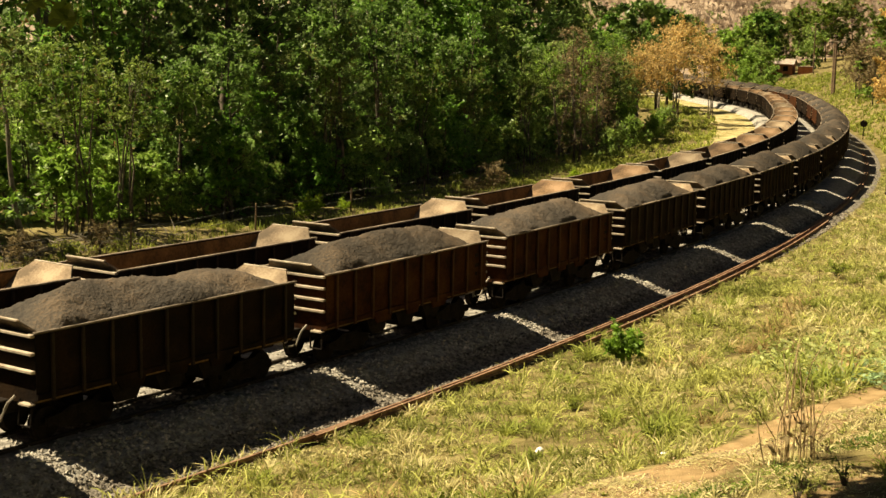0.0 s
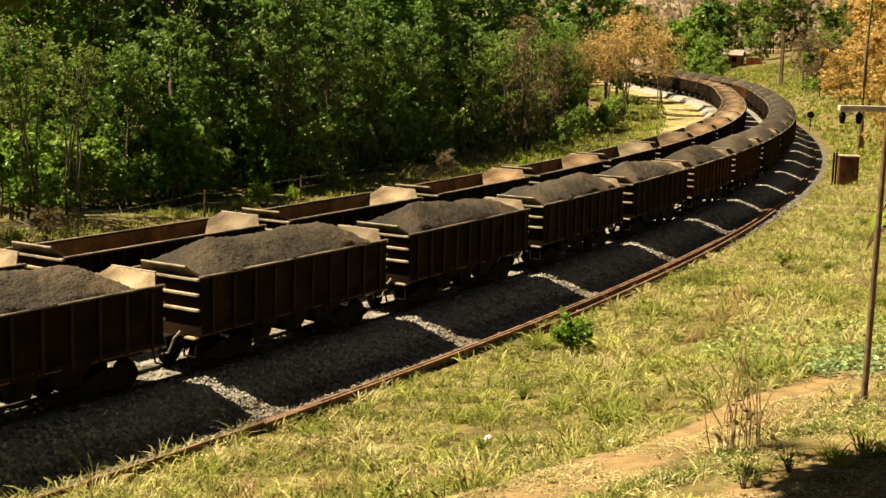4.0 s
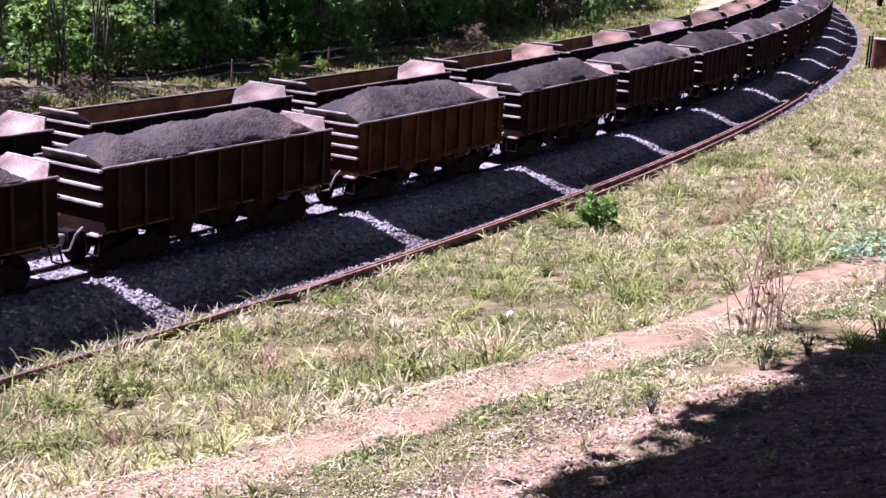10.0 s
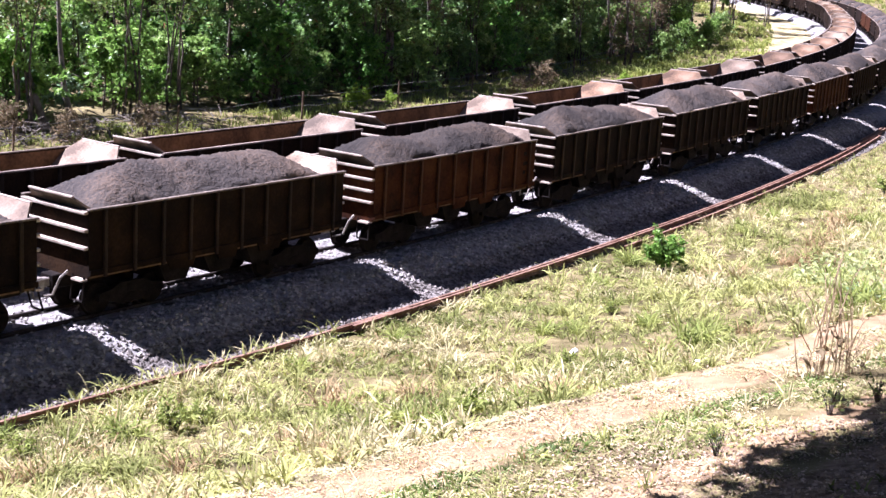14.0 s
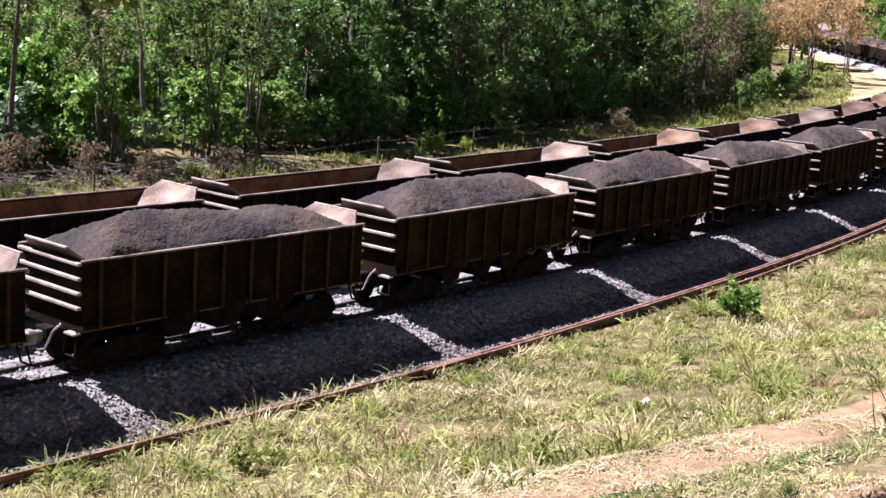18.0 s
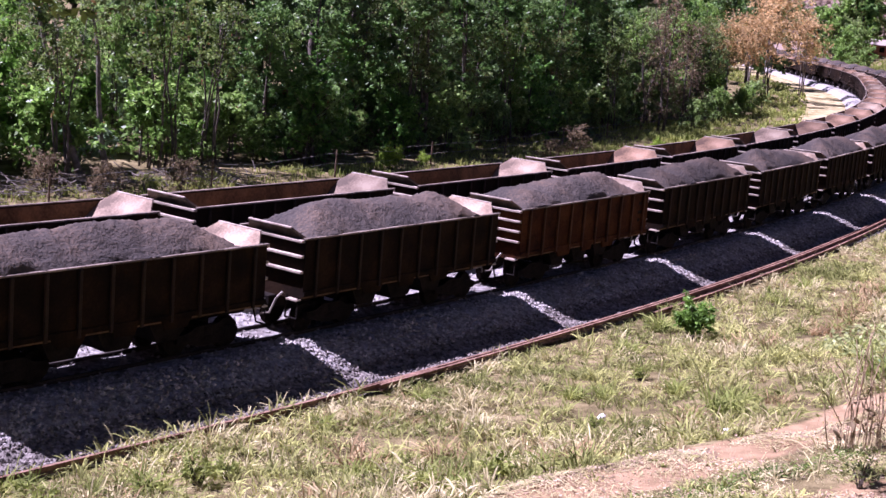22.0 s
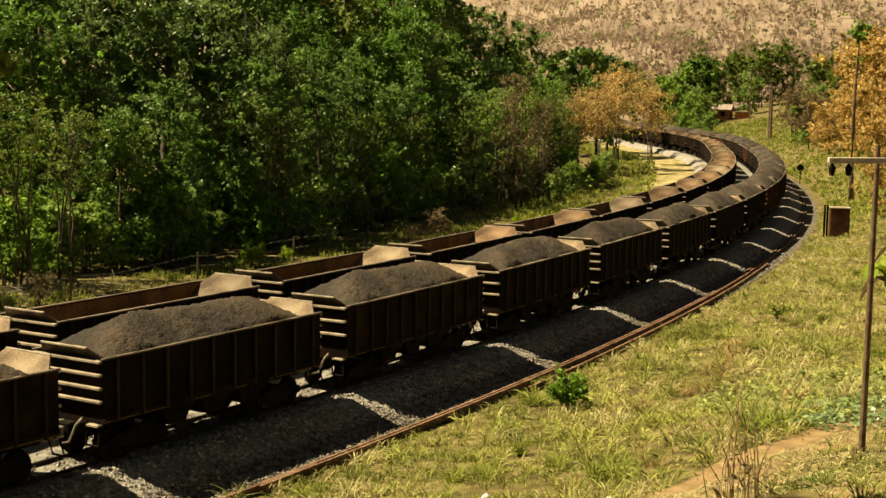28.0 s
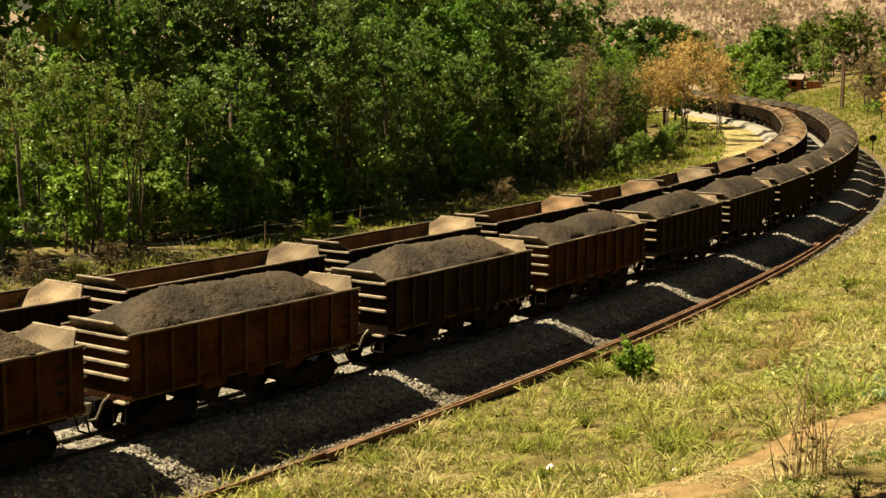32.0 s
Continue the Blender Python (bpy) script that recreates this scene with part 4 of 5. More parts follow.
def build_hill():
    """The far wooded hillside, with bare grey-brown trees on it."""
    def height(x, y):
        q = (y - 330) / 500
        return 3 + 105 * max(0.0, q) ** 0.8 * (0.28 + 0.72 / (1 + math.exp(-(x - 70) / 45))) + 5 * noise.noise(Vector((x * 0.015, y * 0.015, 1)))
    verts, faces = [], []
    nx, ny = 70, 18
    for i in range(nx + 1):
        x = -500 + 1400 * i / nx
        for j in range(ny + 1):
            y = 300 + 600 * j / ny
            verts.append((x, y, height(x, y) - (6 if j == 0 else 0)))
    for i in range(nx):
        for j in range(ny):
            a = i * (ny + 1) + j
            faces.append((a, a + ny + 1, a + ny + 2, a + 1))
    tagged(sheet("backdrop_hill", verts, faces, HILL), "distant dry brown wooded hillside", "hill", kind="structure")
    rng = random.Random(8)
    for name, mat, count, lo, hi, wide in (("bare_wood", BARE_TREES, 3600, 5, 10, 0.06), ("hill_scrub", LEAF_M, 500, 2, 5, 0.55), ("hill_dry_scrub", HAZED_SCRUB, 3000, 1, 4.5, 0.7)):
        verts, faces = [], []
        for k in range(count):
            y = 335 + 430 * rng.random() ** 1.4
            x = -40 + (y * 0.62) * rng.random() + 20
            z, h = height(x, y) - 0.5, rng.uniform(lo, hi)
            for b in range(6 if wide < 0.2 else 10):
                a = rng.uniform(0, 6.28)
                i = len(verts)
                if wide < 0.2:
                    tip = Vector((x + math.cos(a) * h * 0.25, y + math.sin(a) * h * 0.25, z + h * rng.uniform(0.6, 1)))
                    verts += [(x - wide, y, z), (x + wide, y, z), tuple(tip)]
                    faces.append((i, i + 1, i + 2))
                else:
                    c = Vector((x + rng.uniform(-1, 1) * h * 0.5, y + rng.uniform(-1, 1) * h * 0.5, z + rng.uniform(0.2, 1) * h))
                    u = Vector((rng.uniform(-1, 1), rng.uniform(-0.5, 0.5), rng.uniform(-1, 1))).normalized() * wide
                    v = Vector((rng.uniform(-1, 1), -0.6, rng.uniform(-1, 1))).normalized() * wide
                    verts += [tuple(c - u), tuple(c + v), tuple(c + u), tuple(c - v)]
                    faces.append((i, i + 1, i + 2, i + 3))
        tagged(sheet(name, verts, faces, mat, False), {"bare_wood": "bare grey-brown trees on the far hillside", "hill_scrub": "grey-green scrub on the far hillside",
               "hill_dry_scrub": "dry brown scrub on the far hillside, paled for haze"}[name], "woodland", kind="stuff")


build_hill()


def build_shade_tree():
    """The big tree beside the camera, whose shade lies on the bank and whose leaves hang into the view."""
    root = new("shade_tree")
    bm = bmesh.new()
    base = Vector((-11.0, 9.0, ground_z(-11.0, 9.0) - 0.3))
    fork = base + Vector((0.8, 0.3, 8.5))
    tube(bm, [base, base + Vector((0.2, 0, 3)), base + Vector((0.5, 0.2, 6)), fork], [0.5, 0.38, 0.33, 0.28], 10)
    blobs = []
    rng = random.Random(3)
    # the crown ends along a slanting line and above the footpath
    spots = [(-6.2 + 2.3 * i + 0.6 * rng.uniform(-1, 1), 2.5 + 2.3 * j + 0.6 * rng.uniform(-1, 1)) for i in range(6) for j in range(10)]
    spots = [(x, y) for x, y in spots if 0.85 * (x + 7.56) - 0.53 * (y - 17.6) > 2.2 and y < 23.2]
    spots += [(-7.56 + 0.53 * q + 1.5, 17.6 + 0.85 * q - 0.95) for q in (-2.5, -0.5, 1.5, 3.5, 5.5, 7)]
    for x, y in spots:
        x, y = x + 0.45, y - 0.85
        z, r = 15.2 + rng.uniform(-0.4, 1.2), 2.3
        tip = Vector((x, y, z))
        tube(bm, [fork, fork.lerp(tip, 0.5) + Vector((0, 0, 1.0)), tip], [0.16, 0.1, 0.03], 6)
        for k in range(5):
            blobs.append((x + rng.uniform(-1, 1) * r * 0.6, y + rng.uniform(-1, 1) * r * 0.6, z + rng.uniform(-0.3, 0.5) * r, r * rng.uniform(0.45, 0.65)))
    for tip in (Vector((-2.7, 8.0, 8.8)), Vector((-2.25, 8.0, 9.2))):
        tube(bm, [Vector((-5.0, 9.0, 14.5)), tip + Vector((-0.5, 0.3, 1.6)), tip], [0.05, 0.02, 0.005], 5)
    part("trunk", bm, BARK, root, smooth=True)
    crown = new("crown", leaf_mesh("crown", blobs, 44000, 0.36, LEAF, 51, 0.1))
    crown.parent = root
    bunches = [(-2.74, 8.0, 8.7, 0.1), (-2.62, 8.0, 8.68, 0.09), (-2.93, 8.02, 8.75, 0.07), (-3.3, 8.0, 8.74, 0.07), (-2.24, 8.0, 9.08, 0.13), (-2.4, 8.0, 9.15, 0.12)]
    sprig = new("hanging_leaves", leaf_mesh("hanging_sprig", bunches, 52, 0.062, LEAF_M, 52, 0.1))
    sprig.parent = root
    tagged(root, "large spreading green tree shading the bank", "tree")


build_shade_tree()


# ---- ground cover ----
def blades(name, spots, mat, label, kind="stuff", category="grass", seed=1):
    """spots: arrays of x, y, z, height, width, lean; one bent blade each."""
    rng = np.random.default_rng(seed)
    x, y, z, h, w, lean = spots
    n = len(x)
    a, b = rng.random(n) * 6.283, rng.random(n) * 6.283
    dx, dy = -np.sin(b + 0.5 * (a - 3.14) / 3.14) * w, np.cos(b + 0.5 * (a - 3.14) / 3.14) * w
    lx, ly = np.cos(b) * lean * h, np.sin(b) * lean * h
    p = np.stack([x, y, z], 1)
    side = np.stack([dx, dy, 0 * dx], 1)
    mid = p + np.stack([lx * 0.3, ly * 0.3, h * 0.6], 1)
    tip = p + np.stack([lx, ly, h * (1 - 0.35 * lean)], 1)
    verts = np.stack([p - side - [0, 0, 0.04], p + side - [0, 0, 0.04], mid + side * 0.7, tip, mid - side * 0.7], 1).reshape(-1, 3)
    i = np.arange(n) * 5
    faces = np.stack([i, i + 1, i + 2, i + 4], 1).tolist() + np.stack([i + 2, i + 3, i + 4], 1).tolist()
    ob = sheet(name, verts.tolist(), faces, mat, False)
    return tagged(ob, label, category, kind=kind)


def scatter(count, seed, where, tall, wide, lean=(0.2, 0.8)):
    """Clumped spots on the ground; where(x, y, s, d, e) gives how thickly they stand, 0 to 1."""
    rng = random.Random(seed)
    out = []
    while len(out) < count:
        s = -232 + 130 * rng.random() ** 1.5 if tall[2] != "clearing" else rng.uniform(-125, 60)
        d = {"near": rng.uniform(3.5, 26), "far": rng.uniform(-24, -7.2), "clearing": rng.uniform(-20, 40)}[tall[2]]
        p, h = line(s, OUT + d)
        k = where(p.x, p.y, s, d, bank(p.x, p.y))
        if rng.random() > k:
            continue
        g = ground_z(p.x, p.y)
        big = 0.4 + 1.2 * max(0.0, noise.noise(Vector((p.x * 0.8, p.y * 0.8, seed))) + 0.3)
        for b in range(6):
            out.append((p.x + rng.gauss(0, 0.13), p.y + rng.gauss(0, 0.13), g, rng.uniform(tall[0], tall[1]) * big, rng.uniform(*wide), rng.uniform(*lean)))
    return np.array(out).T


def meadow(x, y, s, d, e):
    if e > 14 or abs(x) > 45 or x * x + y * y < 90:
        return 0.0
    if d < 4.15 - 0.6 * ease((-192 - s) / 8) + 0.5 * noise.noise(Vector((s * 0.4, 0, 2))):
        return 0.0
    if e < -0.2:
        return 0.35 + 0.65 * ease(0.5 + 1.6 * noise.noise(Vector((x * 0.35, y * 0.35, 7))))
    if e < 1.7:
        return 0.03
    if e < 2.5:
        return 0.35
    return 0.22 if e < 4.2 else 0.02


def dry_meadow(x, y, s, d, e):
    return meadow(x, y, s, d, e) * ease(0.35 + 1.5 * noise.noise(Vector((x * 0.28, y * 0.28, 21))))


def tussocks(count, seed, where, size):
    """Spots of tufts on the bank: x, y, ground, size; tall and low by patches."""
    rng = random.Random(seed)
    out = []
    while len(out) < count:
        s, d = -232 + 125 * rng.random() ** 1.7, rng.uniform(3.3, 26)
        p, h = line(s, OUT + d)
        e = bank(p.x, p.y)
        if rng.random() > where(p.x, p.y, s, d, e):
            continue
        patch = 0.75 + 0.9 * noise.noise(Vector((p.x * 0.9, p.y * 0.9, seed))) + 0.5 * noise.noise(Vector((p.x * 0.25, p.y * 0.25, seed + 4)))
        tall = max(0.3, patch) * rng.uniform(0.6, 1.3) * (1.0 if e < -0.2 else 0.55)
        out.append((p.x, p.y, ground_z(p.x, p.y), size * tall))
    return np.array(out)


def arching(name, spots, each, mat, label, seed, wide=(0.007, 0.016)):
    """Tufts of long blades that rise and bend over to all sides, joined."""
    rng = np.random.default_rng(seed)
    c = np.repeat(spots, each, axis=0)
    n = len(c)
    way = rng.random(n) * 6.283
    reach = c[:, 3] * (0.45 + 0.75 * rng.random(n))
    bend = 0.25 + 0.75 * rng.random(n)
    w = wide[0] + (wide[1] - wide[0]) * rng.random(n)
    ax = np.stack([np.cos(way), np.sin(way), 0 * way], 1)
    side = np.stack([-np.sin(way + rng.normal(size=n) * 0.6), np.cos(way), 0.5 * rng.normal(size=n)], 1) * w[:, None]
    root = c[:, :3] + ax * (reach * 0.12)[:, None] + rng.normal(size=(n, 3)) * [0.04, 0.04, 0] - [0, 0, 0.03]
    rows = []
    for q, k in ((0, 0.8), (0.4, 1.0), (0.75, 0.75), (1.0, 0)):
        p = root + ax * (reach * (0.22 * q + 0.68 * bend * q * q))[:, None]
        p[:, 2] += reach * (q * (1 - 0.1 * bend) - 0.72 * bend * q * q)
        rows += [p - side * k, p + side * k] if k else [p]
    verts = np.stack(rows, 1).reshape(-1, 3)
    i = np.arange(n) * 7
    faces = np.stack([i, i + 1, i + 3, i + 2], 1).tolist() + np.stack([i + 2, i + 3, i + 5, i + 4], 1).tolist() + np.stack([i + 4, i + 5, i + 6], 1).tolist()
    return tagged(sheet(name, verts.tolist(), faces, mat, False), label, "grass", kind="stuff")


arching("meadow_grass", tussocks(10500, 61, meadow, 0.58), 13, GRASS, "sunlit yellow-green grass tufts on the bank", 3, (0.008, 0.018))
arching("dry_grass", tussocks(6200, 62, dry_meadow, 0.56), 12, STRAW, "dry straw-coloured grass tufts on the bank", 4, (0.008, 0.018))
arching("low_grass", tussocks(22000, 66, lambda x, y, s, d, e: meadow(x, y, s, d, e) if e < -0.2 else (1.0 if 1.5 < e < 2.7 else 0.16 if e < 5 else 0.0), 0.27), 9, GRASS, "short yellow-green grass between the tufts", 8, (0.007, 0.014))
arching("withered_grass", tussocks(900, 65, dry_meadow, 0.55), 12, STRAW_D, "withered brown grass tufts on the bank", 7)
blades("trackside_grass", scatter(70000, 63, lambda x, y, s, d, e: ease((-7.6 - d) / 4) * (0.25 + 0.75 * ease(0.5 + 1.5 * noise.noise(Vector((x * 0.2, y * 0.2, 4))))),
       (0.15, 0.5, "far"), (0.015, 0.035)), GREEN_GRASS, "green grass between the track and the wood", seed=5)

blades("clearing_grass", scatter(84000, 64, lambda x, y, s, d, e: 0.0 if (-8.2 if s < -95 else -11.5) < d < 4.6 else 0.3 + 0.7 * ease(0.5 + 1.5 * noise.noise(Vector((x * 0.12, y * 0.12, 4)))),
       (0.25, 0.7, "clearing"), (0.03, 0.08), (0.3, 1.0)), GREEN_GRASS, "rough green grass beside the far curve", seed=6)


def leaves_on_ground(name, cx, cy, rx, ry, count, size, mat, seed, label, up=0.25):
    rng = np.random.default_rng(seed)
    a, r = rng.random(count) * 6.283, np.sqrt(rng.random(count))
    x, y = cx + np.cos(a) * r * rx, cy + np.sin(a) * r * ry
    far = x * x + y * y > 60
    x, y = x[far], y[far]
    count = len(x)
    z = np.array([ground_z(i, j) for i, j in zip(x, y)]) + 0.03 + rng.random(count) * up
    p = np.stack([x, y, z], 1)
    n = rng.normal(size=(count, 3)) * 0.45 + np.array([0, 0, 1.0])
    n /= np.linalg.norm(n, axis=1)[:, None]
    u = np.cross(n, rng.normal(size=(count, 3)))
    u /= np.linalg.norm(u, axis=1)[:, None]
    v = np.cross(n, u)
    s = size * (0.6 + 0.8 * rng.random(count))[:, None]
    verts = np.stack([p - u * s, p - v * s * 0.7, p + u * s, p + v * s * 0.7], 1).reshape(-1, 3)
    i = np.arange(count) * 4
    return tagged(sheet(name, verts.tolist(), np.stack([i, i + 1, i + 2, i + 3], 1).tolist(), mat, False), label, "creeper", kind="stuff")


leaves_on_ground("creeper", 12.2, 36.2, 3.6, 6.4, 3800, 0.08, LEAF_C, 71, "broad-leaved green creeper on the bank")
leaves_on_ground("creeper_dark", 10.6, 32.0, 1.8, 2.6, 1300, 0.07, LEAF_P, 72, "bluish green creeper beside the footpath")
leaves_on_ground("leaf_litter", 5.5, 13.0, 6.0, 7.0, 26000, 0.028, LITTER, 73, "dead leaves lying in the shade", 0.02)
leaves_on_ground("path_litter", 5.0, 22.8, 9.0, 4.5, 3500, 0.022, LITTER, 74, "dry leaves and bits on the footpath", 0.01)


def cut_straw():
    """Cut pale straw lying flat along the trodden strip."""
    rng = np.random.default_rng(76)
    n = 26000
    along, e = -9 + 26 * rng.random(n), -0.5 + 5.2 * rng.random(n) ** 2.4
    x = 0.749 * along + 0.663 * e
    y = 19.6 + 0.663 * along - 0.749 * e
    z = np.array([ground_z(i, j) for i, j in zip(x, y)]) + 0.012 + 0.03 * rng.random(n)
    a, half, w = rng.random(n) * 6.283, 0.02 + 0.07 * rng.random(n) ** 2, 0.004 + 0.006 * rng.random(n)
    u = np.stack([np.cos(a), np.sin(a), 0.3 * rng.normal(size=n)], 1) * half[:, None]
    v = np.stack([-np.sin(a), np.cos(a), 0 * a], 1) * w[:, None]
    p = np.stack([x, y, z], 1)
    verts = np.stack([p - u - v, p + u - v, p + u + v, p - u + v], 1).reshape(-1, 3)
    i = np.arange(n) * 4
    dark = n // 5
    half, w = 0.018 + 0.03 * rng.random(dark), 0.012 + 0.014 * rng.random(dark)
    b = p[:dark] + np.array([0.11, 0.07, 0.01])
    u, v = u[:dark] / np.linalg.norm(u[:dark], axis=1)[:, None] * half[:, None], v[:dark] / np.linalg.norm(v[:dark], axis=1)[:, None] * w[:, None]
    bits = np.stack([b - u, b - v, b + u, b + v], 1).reshape(-1, 3)
    k = np.arange(dark) * 4
    tagged(sheet("path_crumbs", bits.tolist(), np.stack([k, k + 1, k + 2, k + 3], 1).tolist(), LITTER, False), "brown leaf bits and crumbs on the footpath", "litter", kind="stuff")
    tagged(sheet("cut_straw", verts.tolist(), np.stack([i, i + 1, i + 2, i + 3], 1).tolist(), STRAW, False), "cut pale straw lying on the footpath", "straw", kind="stuff")


cut_straw()


def verge(name, e0, e1, count, size, mat, seed, label):
    """A strip of short growth along the footpath, between two distances up the bank."""
    rng = random.Random(seed)
    spots = []
    while len(spots) < count:
        a, e = rng.uniform(-9, 17), rng.uniform(e0, e1) + rng.gauss(0, 0.12)
        x, y = 0.749 * a + 0.663 * e, 19.6 + 0.663 * a - 0.749 * e
        if rng.random() < 0.25 + 0.75 * ease(0.5 + 2.0 * noise.noise(Vector((x * 0.7, y * 0.7, seed)))):
            spots.append((x, y, ground_z(x, y), size * rng.uniform(0.5, 1.3)))
    arching(name, np.array(spots), 7, mat, label, seed, (0.006, 0.013))


verge("verge_herbs", 1.15, 1.65, 2600, 0.13, LEAF_M, 77, "low olive herbs along the footpath")
verge("verge_lawn", 1.8, 2.8, 5200, 0.1, GRASS, 78, "short light green turf beside the footpath")


def fallen_twigs():
    """Bent dry twigs lying about in the shade."""
    rng = random.Random(75)
    bm = bmesh.new()
    for k in range(150):
        x, y, a, w = rng.uniform(1.5, 9), rng.uniform(9, 21), rng.uniform(0, 6.28), rng.uniform(0.15, 0.7)
        if bank(x, y) < 3.2:
            continue
        pts = []
        for q in (-1, -0.2, 0.5, 1):
            px, py = x + math.cos(a + 0.3 * q) * w * q * 0.5, y + math.sin(a + 0.3 * q) * w * q * 0.5
            pts.append((px, py, ground_z(px, py) + rng.uniform(0.01, 0.06)))
        tube(bm, pts, [0.01, 0.012, 0.009, 0.004], 4)
    tagged(part("fallen_twigs", bm, DRY_STALK), "dry twigs lying among dead leaves", "twigs", kind="stuff")


fallen_twigs()


# ---- plants ----
def build_bush(name, r, h, mat, count, size, seed, label, stems_apart=False):
    rng = random.Random(seed)
    root = new(name)
    bm = bmesh.new()
    twigs = []
    for k in range(9):
        a = k * 2.4 + rng.random()
        q = rng.uniform(0.25, 0.9)
        tip = Vector((math.cos(a) * r * q * 0.8, math.sin(a) * r * q * 0.8, h * rng.uniform(0.25, 0.85)))
        if stems_apart and k:
            part("stem", bm, BARK, root)
            bm = bmesh.new()
        tube(bm, [(0, 0, -0.08), tip * 0.5 + Vector((0, 0, 0.05)), tip], [0.016, 0.012, 0.005], 5)
        for g in range(7):
            c = tip * rng.uniform(0.3, 0.9) + Vector((0, 0, 0.08 * h))
            v = Vector((tip.x, tip.y, 0.5 * h)).normalized() * 0.6 + Vector((rng.gauss(0, 0.6), rng.gauss(0, 0.6), rng.gauss(0.1, 0.5)))
            twigs.append((tuple(c), tuple(c + v.normalized() * r * rng.uniform(0.35, 0.75))))
    part("stem", bm, BARK, root)
    leaves = new("foliage", spray_mesh("foliage", twigs, count, size, mat, seed, 0.2, 0.14))
    leaves.parent = root
    return tagged(root, label, "shrub")


def tuft(name, h, count, mat, seed, label, spread=0.5, wide=0.02, lean=(0.3, 1.0)):
    """A tussock of long arching blades."""
    rng = random.Random(seed)
    spots = [(rng.gauss(0, spread * 0.3), rng.gauss(0, spread * 0.3), 0.0, rng.uniform(0.6, 1.1) * h * (1 + 0.4 * lean[0])) for k in range(6)]
    ob = arching(name, np.array(spots), max(2, count // 6), mat, label, seed, (wide * 0.35, wide * 0.8))
    ob["kind"] = ""
    if count < 300:
        ob["kind"] = "stuff"
    return ob


def build_plants():
    fresh = Kind(build_bush("bush", 0.72, 1.35, LEAF_F, 3600, 0.065, 81, "round fresh green bush on the grassy bank", True))
    fresh.set(5.4, 40.0, 0, 1.12)
    lime = Kind(build_bush("bush", 0.9, 1.2, LEAF_L, 1500, 0.09, 82, "bright yellow-green bush beside the empty wagons"))
    lime.set(-7.4, 74.3, 0, 1.05)
    lime.set(-5.6, 76.2, 80, 0.6)
    lime.set(9.2, 97.5, 40, 0.7)
    small = Kind(build_bush("bush", 0.4, 0.5, GREEN_GRASS, 500, 0.05, 83, "small yellow-green weed bush on the bank"))
    for x, y, sc in ((16.5, 56.6, 1.5), (17.6, 54.2, 1.0), (-5.5, 23.9, 1.2), (-5.1, 24.6, 0.8), (0.0, 22.2, 1.0), (3.4, 33.6, 0.8), (2.0, 28.0, 0.6), (3.6, 19.3, 0.4), (-7.9, 22.6, 0.8),
                     (-1.8, 25.6, 0.5), (24.5, 70, 1.2), (9.0, 47.5, 0.8)):
        small.set(x, y, x * 50, sc)
    brown = Kind(tuft("tussock", 0.62, 110, STRAW_D, 84, "brown dry grass tussock on the bank", 0.5, 0.02))
    for x, y, sc in ((1.1, 23.0, 1.1), (1.6, 23.4, 0.9), (-7.0, 20.6, 1.1), (-2.6, 21.0, 0.9), (-4.5, 20.0, 1.0), (3.9, 27.6, 1.0), (5.9, 29.3, 0.8), (9.4, 41.0, 1.0), (11.0, 44.5, 1.2), (12.4, 47.2, 1.2), (13.6, 49.8, 1.1), (0.5, 26.3, 0.7), (10.1, 42.6, 1.1), (10.6, 43.7, 1.2), (11.7, 45.8, 1.1), (12.9, 48.4, 1.2), (9.9, 41.6, 0.9)):
        brown.set(x, y, x * 70, sc)
    green = Kind(tuft("tussock", 0.7, 120, GREEN_GRASS, 85, "green grass tussock on the bank", 0.5, 0.024))
    for x, y, sc in ((-8.8, 23.6, 1.1), (-3.9, 28.9, 0.9), (-1.9, 31.6, 0.8), (4.0, 28.4, 1.0), (4.8, 28.9, 1.2), (-1.0, 22.7, 1.1), (-0.6, 22.1, 0.9), (8.6, 30.5, 1.7), (9.2, 31.2, 1.5), (-6.5, 26.4, 0.8), (-2.5, 24.4, 0.9)):
        green.set(x, y, x * 90, sc)
    straw = Kind(tuft("tussock", 0.5, 120, STRAW, 87, "pale dry grass tussock on the bank", 0.55, 0.02, (0.6, 1.5)))
    rng = random.Random(88)
    for k in range(110):
        p, h = line(-228 + 70 * rng.random() ** 1.4, OUT + rng.uniform(4.5, 17))
        if bank(p.x, p.y) < -0.4 and p.y > 14:
            rng.choice((green, green, brown, straw, straw)).set(p.x, p.y, rng.uniform(0, 360), rng.uniform(0.6, 1.25))
    long = Kind(tuft("long_weed", 0.95, 16, STRAW, 86, "sparse tall dry weed on the bank", 0.5, 0.012, (0.15, 0.6)))
    for x, y, sc in ((0.5, 15.7, 1.1), (0.95, 15.9, 0.9), (2.6, 18.2, 0.9), (2.9, 18.8, 1.0), (5.2, 21.6, 1.1), (4.9, 21.2, 1.0), (8.4, 23.0, 0.9), (9.2, 23.4, 1.0), (-1.5, 16.8, 0.8)):
        long.set(x, y, x * 110, sc)
    # withered stalks
    rng = random.Random(12)
    stalk = new("withered_plant")
